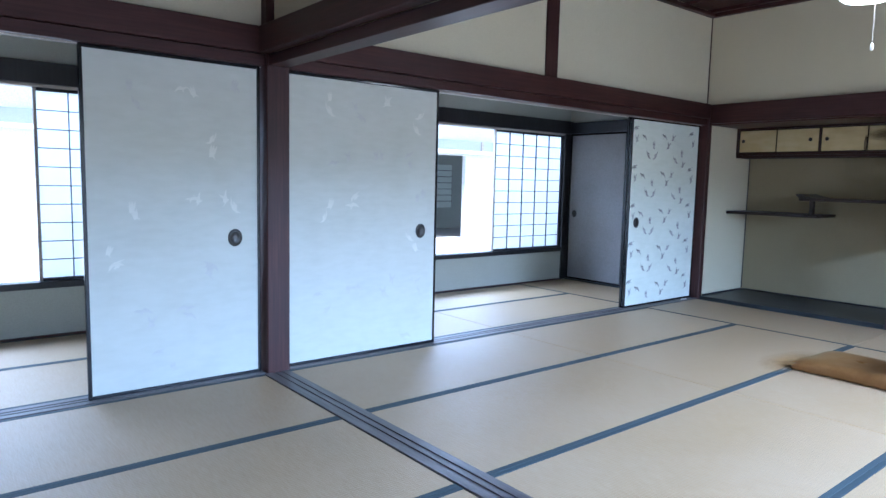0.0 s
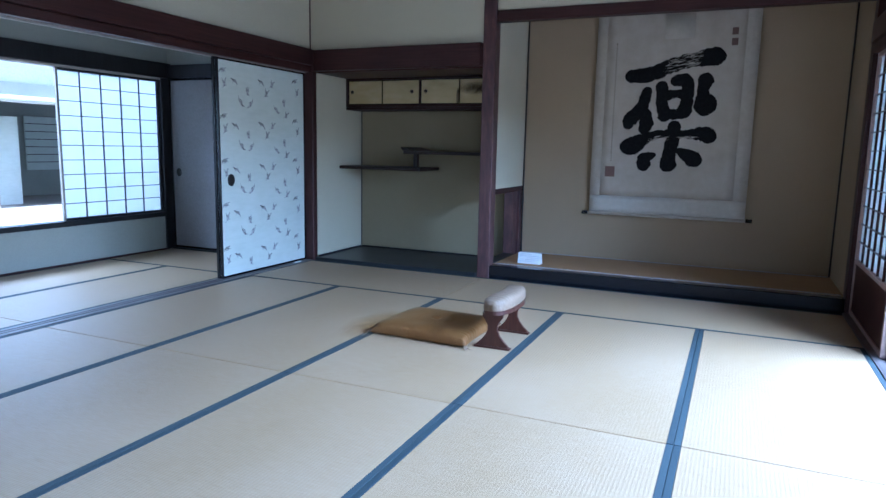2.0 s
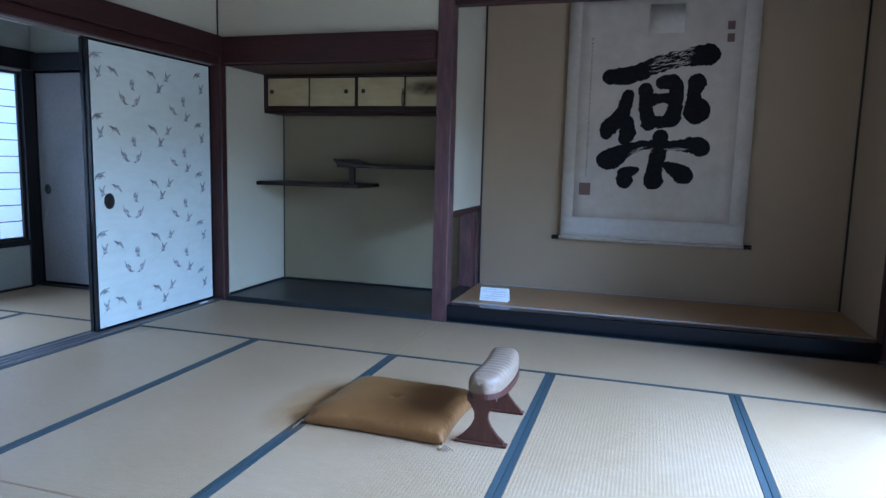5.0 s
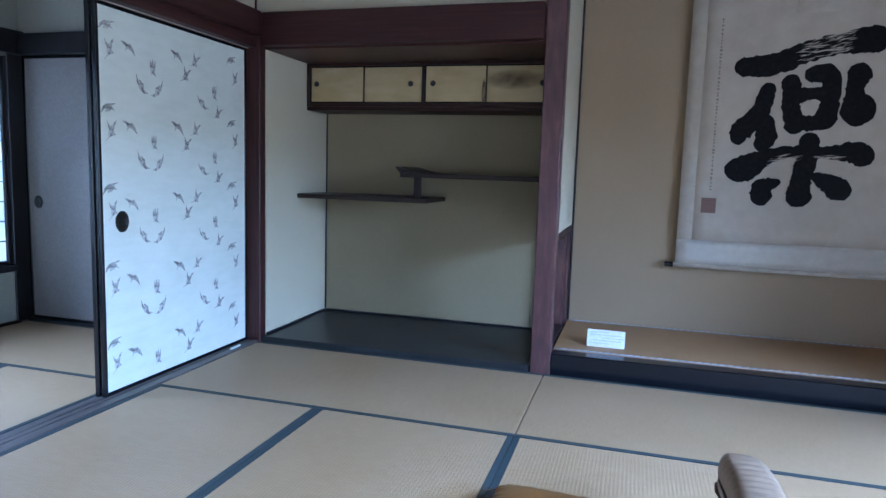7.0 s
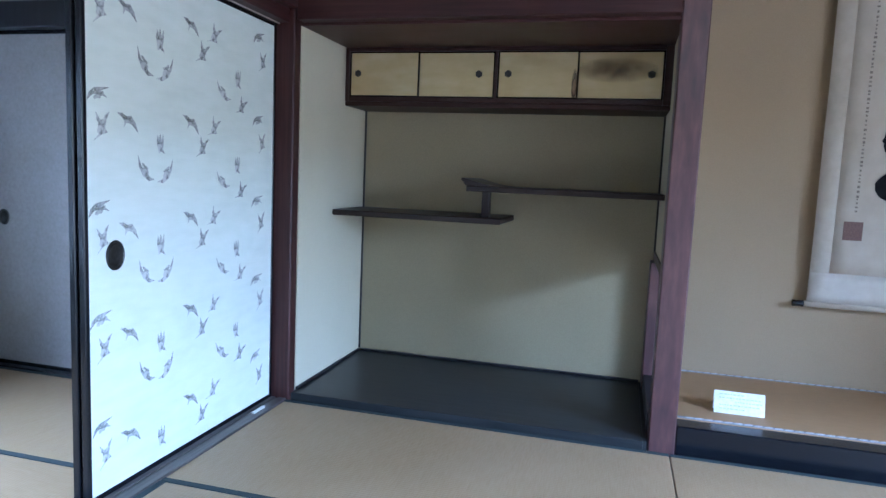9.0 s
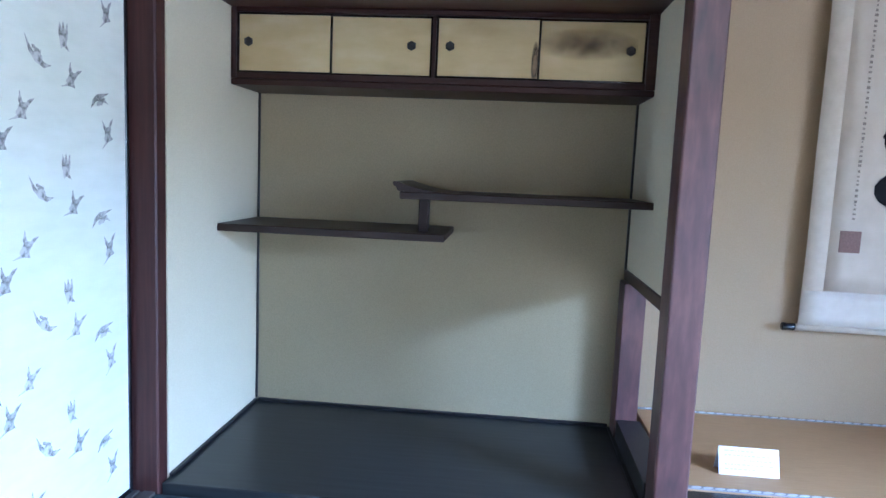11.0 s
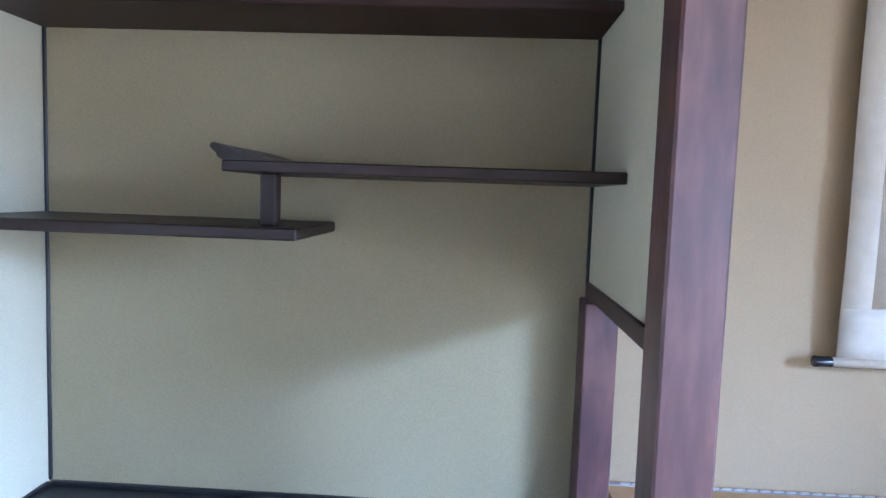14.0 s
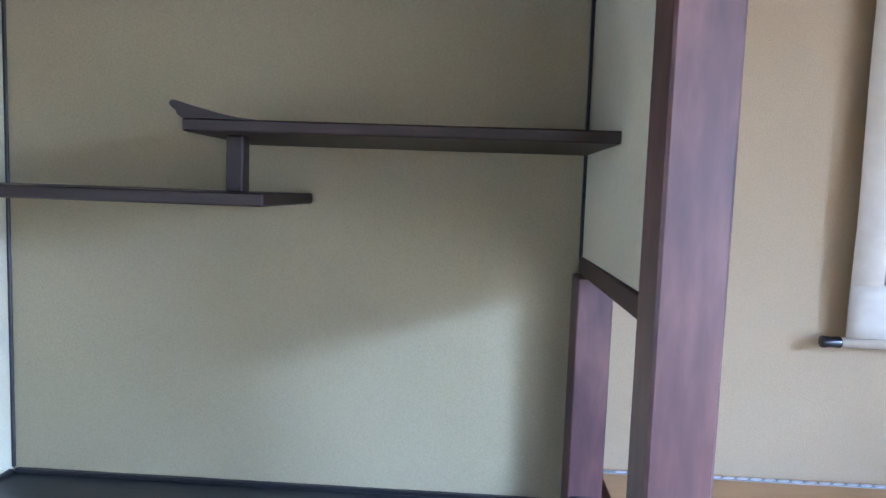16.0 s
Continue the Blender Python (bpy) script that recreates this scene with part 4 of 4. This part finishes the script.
    for _ in range(80):
        f = rnd.uniform(-0.02, 0.26)
        streak(f, 1.375 + 0.24 * f + rnd.uniform(-0.055, 0.060), rnd.uniform(0.03, 0.10), rnd.uniform(0.006, 0.025), rnd.uniform(0.002, 0.006))
    for _ in range(40):
        f = rnd.uniform(-0.14, 0.02)
        streak(f, 0.735 + 0.2 * f + rnd.uniform(-0.035, 0.02), rnd.uniform(0.03, 0.08), 0.012, rnd.uniform(0.002, 0.006))
    for _ in range(22):
        f = rnd.uniform(0.12, 0.28)
        streak(f, 0.735 + rnd.uniform(-0.015, 0.01), rnd.uniform(0.03, 0.08), 0.0, rnd.uniform(0.002, 0.004))
    tagged(part("dry_brushing", bm, scroll_paper, t, "paper showing through the dry brush"), kind="stuff")
    # seals and the thin column of small writing
    def plate(name, u, v, w, h, mat, label):
        x = bow(v, u)
        part(name, box(x - 0.0075, x - 0.0046, -u - w / 2, -u + w / 2, v - h / 2, v + h / 2), mat, t, label)
    plate("seal", 0.507, 1.685, 0.052, 0.062, seal_m, "small square red seal")
    plate("seal", 0.509, 1.593, 0.052, 0.062, seal_m, "small square red seal")
    plate("seal", -0.523, 0.413, 0.092, 0.10, seal_m, "large square red seal")
    part("seal_mark", box(bow(0.41, 0.523) - 0.0090, bow(0.41, 0.523) - 0.0076, 0.497, 0.552, 0.398, 0.416), scroll_paper, t)
    bm = bmesh.new()
    v = 1.62
    while v > 0.51:
        w = rnd.uniform(0.006, 0.015)
        x = bow(v, 0.518) - 0.001
        add_box(bm, x - 0.0065, x - 0.0048, 0.518 - w / 2, 0.518 + w / 2, v - rnd.uniform(0.007, 0.013), v)
        v -= rnd.uniform(0.016, 0.027)
    tagged(part("small_writing", bm, old_ink, t, "column of small handwritten marks"), kind="stuff")


hanging_scroll()


def info_card():
    t = thing("info_card", "small white folded card with lines of print on the mat", "card", at=(6.955, 1.585, TOKO))
    bm = bmesh.new()
    add_prism(bm, [(-0.113, 0), (0.113, 0), (0.113, 0.106), (-0.113, 0.106)], pose(0, 0, 0) @ pose(0, 0, 0, 72, 0, -90) , 0.0015)
    part("face", bm, white_card, t)
    bm = bmesh.new()
    add_prism(bm, [(-0.113, 0), (0.113, 0), (0.113, 0.106), (-0.113, 0.106)], pose(0.066, 0, 0) @ pose(0, 0, 0, 108, 0, -90), 0.0015)
    part("back_leaf", bm, white_card, t)
    bm = bmesh.new()
    rnd = random.Random(2)
    for r, (a, b) in enumerate(((-0.09, 0.01), (-0.09, 0.09), (-0.02, 0.09), (-0.09, 0.085), (-0.09, 0.02))):
        v = 0.088 - r * 0.017
        u = a
        while u < b:
            w = rnd.uniform(0.006, 0.016)
            add_prism(bm, [(u, v), (u + w, v), (u + w, v + 0.006), (u, v + 0.006)], pose(0, 0, 0, 72, 0, -90) @ pose(0, 0, 0.0016), 0.0003)
            u += w + 0.004
    tagged(part("print", bm, card_print, t, "lines of unreadable print"), kind="stuff")


info_card()


# ---- cushion and arm rest ----
def floor_cushion():
    t = thing("floor_cushion", "brown-gold satin floor cushion tufted in the centre, on tatami", "cushion", at=(4.805, 1.56, 0.002))
    t.rotation_euler = (0, 0, radians(-1.5))
    n, a, b = 72, 0.292, 0.330
    bm = bmesh.new()
    top, bot = {}, {}
    for i in range(n + 1):
        for j in range(n + 1):
            u, v = 2 * i / n - 1, 2 * j / n - 1
            e = max(abs(u), abs(v))
            x = a * u * (1 - 0.05 * (1 - v * v) * abs(u) ** 8)
            y = b * v * (1 - 0.05 * (1 - u * u) * abs(v) ** 8)
            edge = (1 - abs(u) ** 5) * (1 - abs(v) ** 5)
            h = 0.016 + 0.068 * edge ** 0.3
            r = math.hypot(x, y)
            ang = math.atan2(y, x)
            h -= 0.016 * math.exp(-(r / 0.022) ** 2)
            h += 0.0016 * math.sin(ang * 26) * math.exp(-((r - 0.115) / 0.022) ** 2)
            h += 0.004 * noise.noise(Vector((x * 7, y * 7, 1.0)))
            side = abs(u) ** 8 * (1 - abs(u) ** 24) + abs(v) ** 8 * (1 - abs(v) ** 24)
            puck = 0.011 * min(1, 1.6 * side) * (math.sin(x * 150 + 4 * noise.noise(Vector((x * 20, 0, 0)))) * abs(v) ** 9 + math.sin(y * 140 + 4 * noise.noise(Vector((0, y * 20, 0)))) * abs(u) ** 9)
            top[i, j] = bm.verts.new((x, y, h + puck * 0.6))
            bot[i, j] = bm.verts.new((x * 0.985, y * 0.985, 0.016 - 0.016 * edge ** 0.2)) if e < 1 else top[i, j]
    for i in range(n):
        for j in range(n):
            bm.faces.new((top[i, j], top[i + 1, j], top[i + 1, j + 1], top[i, j + 1]))
            q = (bot[i, j], bot[i, j + 1], bot[i + 1, j + 1], bot[i + 1, j])
            if len(set(q)) == 4:
                try:
                    bm.faces.new(q)
                except ValueError:
                    pass
    part("cover", bm, cushion_m, t, "", True)
    bm = bmesh.new()
    add_lathe(bm, [(0.002, -0.004), (0.007, -0.001), (0.006, 0.003), (0.002, 0.0045)], pose(0, 0, 0.067), 12)
    part("tuft_button", bm, cushion_m, t, "tufting knot", True)
    for sx, sy in ((-1, -1), (-1, 1), (1, -1), (1, 1)):
        bm = bmesh.new()
        rnd = random.Random(sx * 3 + sy)
        for k in range(6):
            ang = math.atan2(sy * b, sx * a) + rnd.uniform(-0.5, 0.5)
            ln = rnd.uniform(0.035, 0.06)
            p, d = Vector((sx * a * 0.985, sy * b * 0.985, 0.024)), Vector((math.cos(ang), math.sin(ang), 0))
            s = Vector((-d.y, d.x, 0)) * 0.0012
            mid, tip = p + d * ln * 0.5 + Vector((0, 0, -0.014)), p + d * ln + Vector((0, 0, -0.0225))
            for q0, q1 in ((p, mid), (mid, tip)):
                vs = [bm.verts.new(q) for q in (q0 - s, q0 + s, q1 + s, q1 - s, q0 - s + Vector((0, 0, 0.002)), q0 + s + Vector((0, 0, 0.002)), q1 + s + Vector((0, 0, 0.002)), q1 - s + Vector((0, 0, 0.002)))]
                for f in ((3, 2, 1, 0), (4, 5, 6, 7), (0, 1, 5, 4), (1, 2, 6, 5), (2, 3, 7, 6), (3, 0, 4, 7)):
                    bm.faces.new([vs[i] for i in f])
        part("corner_tassel", bm, satin_m, t, "pale thread tassel at the corner")


floor_cushion()

# painted patch: warm light reflected from the cushion onto the tatami
stain = thing("cushion_bounce_light", "soft tan light off the cushion, painted on the tatami", "stain", at=(4.78, 1.98, 0.0014))
bm = bmesh.new()
bmesh.ops.create_grid(bm, x_segments=8, y_segments=4, size=1.0, matrix=Matrix.Translation((0, 0.06, 0)) @ Matrix.Diagonal((0.42, 0.17, 1, 1)))
part("patch", bm, bounce_m, stain)


def arm_rest():
    t = thing("arm_rest", "low arm rest with padded pale brocade top and dark wooden legs", "arm rest", at=(4.80, 1.105, 0.001))
    # padded top: rounded bean, ends swept
    n, m = 64, 24
    bm = bmesh.new()
    rings = []
    for i in range(n + 1):
        s = -1 + 2 * i / n
        k = max(0.0, 1 - abs(s) ** 7) ** 0.5
        yc = 0.026 * (1 - s * s)
        ring = []
        for j in range(m):
            a = 2 * math.pi * j / m
            ca, sa = math.cos(a), math.sin(a)
            wy = 0.073 * k * math.copysign(abs(ca) ** 0.55, ca)
            hz = (0.066 if sa > 0 else 0.022) * (0.35 + 0.65 * k) * math.copysign(abs(sa) ** 0.62, sa)
            quilt = 0.0016 * math.sin(s * 44) * max(0, sa)
            ring.append(bm.verts.new((0.262 * s, wy - yc, 0.250 + hz + quilt)))
        rings.append(ring)
    for a, b in zip(rings, rings[1:]):
        for j in range(m):
            bm.faces.new((a[j], a[(j + 1) % m], b[(j + 1) % m], b[j]))
    bm.faces.new(rings[0]); bm.faces.new(rings[-1])
    part("pad", bm, satin_m, t, "pale silvery brocade pad", True)
    bm = bmesh.new()
    out = [(0.258 * math.copysign(abs(math.cos(a)) ** 0.55, math.cos(a)), 0.079 * math.copysign(abs(math.sin(a)) ** 0.7, math.sin(a))) for a in [2 * math.pi * k / 40 for k in range(40)]]
    out = [(u, v - 0.026 * (1 - (u / 0.26) ** 2)) for u, v in out]
    add_prism(bm, out, pose(0, 0, 0.214), 0.024)
    part("top_board", bm, arm_wood, t, "dark wooden board under the pad")
    for x in (-0.205, 0.185):
        bm = bmesh.new()
        half = [(0.100, 0.012), (0.096, 0.022), (0.070, 0.045), (0.042, 0.080), (0.029, 0.110), (0.030, 0.140), (0.047, 0.170), (0.062, 0.190), (0.064, 0.214)]
        add_prism(bm, half + [(-u, v) for u, v in reversed(half)], pose(x, 0, 0) @ pose(0, 0, 0, 90, 0, 90), 0.020)
        leg = part("leg", bm, arm_wood, t, "hourglass-shaped dark wooden leg")
        part("foot", box(x - 0.008, x + 0.030, -0.112, 0.112, 0.0, 0.0125, 0.003), arm_wood, leg)
    part("stretcher", box(-0.19, 0.19, -0.009, 0.009, 0.17, 0.20, 0.003), arm_wood, t)


arm_rest()

# ---- pendant lamp with pull cord ----
lamp = thing("pendant_lamp", "white round pendant lamp with a thin pull cord", "lamp", at=(4.12, 1.46, 2.36))
bm = bmesh.new()
add_lathe(bm, [(0.10, 0.0), (0.22, 0.01), (0.235, 0.03), (0.22, 0.055), (0.06, 0.10), (0.03, 0.14)], Matrix(), 32)
part("shade", bm, white_card, lamp, "white enamelled shade", True)
bm = bmesh.new()
add_lathe(bm, [(0.004, 0.14), (0.004, CEIL - 2.36 + 0.03)], Matrix(), 8)
part("flex", bm, cord_m, lamp)
bm = bmesh.new()
add_lathe(bm, [(0.05, -0.075), (0.13, -0.065), (0.17, -0.03), (0.17, -0.002)], Matrix(), 32)
part("diffuser", bm, lamp_glow, lamp, "glowing opal glass diffuser", True)
bm = bmesh.new()
add_lathe(bm, [(0.0009, -0.305), (0.0009, -0.07)], pose(0.04, -0.02, 0), 6)
cord = part("pull_cord", bm, cord_m, lamp, "thin white pull cord")
bm = bmesh.new()
add_lathe(bm, [(0.003, -0.345), (0.0085, -0.34), (0.0085, -0.312), (0.003, -0.305)], pose(0.04, -0.02, 0), 12)
part("cord_knob", bm, white_card, cord, "small white plastic knob", True)

stopper = thing("door_stop", "small white strip lying on the sill", "door stop", at=(6.42, 3.835, 0.0062))
part("strip", box(-0.05, 0.05, -0.008, 0.008, 0, 0.011, 0.002), white_card, stopper)

# bright strip under the north lintel, added for the light on its groove edge
structure("lintel_edge_strip", box(2.2, 6.3, 3.932, 3.944, 1.886, 1.90, 0.002), bright_edge, "thin bright strip added for the lit lintel edge", "trim")

# ---- outer window frame and courtyard ----
ground = structure("ground", box(-400, 400, -400, 400, -0.9, -0.55), gravel, "pale sunlit gravel ground", "ground")

house = thing("neighbouring_house", "sunlit white-plastered house wing with a dark open window", "house", at=(7, 10, -0.55))
H = lambda x0, x1, y0, y1, z0, z1, bv=0.0: box(x0 - 7, x1 - 7, y0 - 10, y1 - 10, z0 + 0.55, z1 + 0.55, bv)
part("wall", H(-6, 7.33, 10, 10.1, -0.55, 3.6), white_wall, house)
part("wall", H(8.57, 20, 10, 10.1, -0.55, 3.6), white_wall, house)
part("wall", H(7.33, 8.57, 10, 10.1, -0.55, 0.11), white_wall, house)
part("wall", H(7.33, 8.57, 10, 10.1, 1.74, 3.6), white_wall, house)
part("back_wall", H(5, 11, 12.4, 12.5, -0.55, 3.6), plaster_grey, house)
part("inner_floor", H(5, 11, 10.1, 12.4, 0.0, 0.1), floor_board, house)
part("inner_ceiling", H(5, 11, 10.1, 12.4, 1.9, 2.0), wood_x, house)
part("inner_screen", H(7.95, 8.36, 10.9, 10.95, 0.1, 1.55), paper, house, "pale papered inner door")
part("inner_lattice", H(9.45, 10.15, 12.33, 12.36, 0.6, 1.62), paper, house, "dim inner paper screen")
for k in range(1, 7):
    part("lattice_bar", H(9.45, 10.15, 12.31, 12.329, 0.6 + k * 0.146, 0.612 + k * 0.146, 0.0), wood_x, house)
part("post", H(7.22, 7.325, 9.86, 9.98, -0.55, 1.76, 0.004), pale_wood, house, "pale weathered post")
part("post", H(10.1, 10.26, 9.86, 9.98, -0.55, 1.76, 0.004), pale_wood, house, "pale weathered post")
part("beam", H(-6, 20, 9.83, 9.985, 1.765, 1.83, 0.004), white_wall, house, "pale painted beam")
part("board", H(-6, 20, 9.93, 9.985, 1.835, 2.03, 0.0), plaster_grey, house, "grey plastered band")
for xx in (4.1, 5.7, 7.3, 8.9):
    part("batten", H(xx, xx + 0.06, 9.90, 9.928, 1.835, 2.03, 0.002), pale_wood, house)
part("eave_board", H(-6, 20, 9.55, 9.60, 2.30, 2.38, 0.003), pale_wood, house, "weathered eave board")
part("roof", H(-6.5, 20.5, 9.2, 15, 3.6, 3.75), tile_m, house)

# ---- south veranda ----
veranda = structure("veranda_floor", box(X_BACK - 0.3, 7.43, -2.25, -1.118, -0.12, -0.035), pale_wood, "pale sunlit veranda floor frame", "floor")
for i in range(9):
    y0 = -2.25 + i * 0.1255
    b = part("floor_board", box(X_BACK - 0.3, 7.43, y0 + 0.001, y0 + 0.1245, -0.034, -0.012, 0.002), floor_board, veranda)
# dark wood here carries the shadow over the veranda's far end
structure("veranda_end_floor", box(7.432, 8.24, -2.25, -1.12, -0.12, -0.02, 0.003), wood_y, "wooden floor at the veranda end, coloured dark for its shade", "floor")
structure("wall_veranda_end", box(8.24, 8.32, -2.3, -1.12, -0.1, 2.75), plaster_brown, "brown clay plaster wall closing the veranda", "wall")
# out of view, added to keep sun off the veranda end
structure("wall_veranda_outer", box(7.46, 8.32, -2.36, -2.301, -0.5, 2.67), plaster_toko, "unseen plaster wall added to shade the veranda end", "wall")
structure("veranda_end_rail", box(8.215, 8.239, -2.25, -1.12, 1.80, 1.87, 0.003), wood_y, "dark wooden rail on the veranda wall", "rail")
structure("wall_veranda_inner", box(6.821, 8.24, -1.118, -1.042, -0.1, 3.2), plaster, "beige clay plaster wall beside the veranda", "wall")
notice = thing("paper_notice", "small white paper notice on the veranda wall", "notice", at=(8.236, -1.60, 1.15))
part("sheet", box(-0.0005, 0.002, -0.09, 0.09, -0.12, 0.12), white_card, notice)
for i, x in enumerate((-2.3, 1.6, 5.0, 8.2)):
    structure("veranda_post_%d" % (i + 1), box(x, x + 0.11, -2.36, -2.25, -0.5, 2.6, 0.005), wood_z, "slender wooden veranda post", "post")


def roof_slab(name, y0, z0, y1, z1, x0=-3.2, x1=9.0, th=0.1):
    bm = bmesh.new()
    vs = [bm.verts.new(p) for p in ((x0, y0, z0), (x1, y0, z0), (x1, y1, z1), (x0, y1, z1), (x0, y0, z0 + th), (x1, y0, z0 + th), (x1, y1, z1 + th), (x0, y1, z1 + th))]
    for q in ((3, 2, 1, 0), (4, 5, 6, 7), (0, 1, 5, 4), (1, 2, 6, 5), (2, 3, 7, 6), (3, 0, 4, 7)):
        bm.faces.new([vs[i] for i in q])
    structure(name, bm, wood_x, "dark timber roof slope", "roof")


roof_slab("roof_veranda", -2.25, 2.66, -1.10, 2.80)
roof_slab("roof_north_eave", 5.70, 2.81, 6.15, 2.70)
roof_slab("roof_main", -1.10, 3.22, 5.71, 3.22)
structure("wall_gable_south", box(-3.2, 9.0, -1.11, -1.09, 2.80, 3.22), plaster, "plain plaster strip under the roof", "wall")
structure("wall_gable_north", box(-3.2, 9.0, 5.70, 5.75, 2.81, 3.22), plaster, "plain plaster strip under the roof", "wall")
structure("wall_west_end", box(-2.55, -2.45, -1.12, 5.75, -0.1, 3.22), plaster, "plain outer plaster wall", "wall")
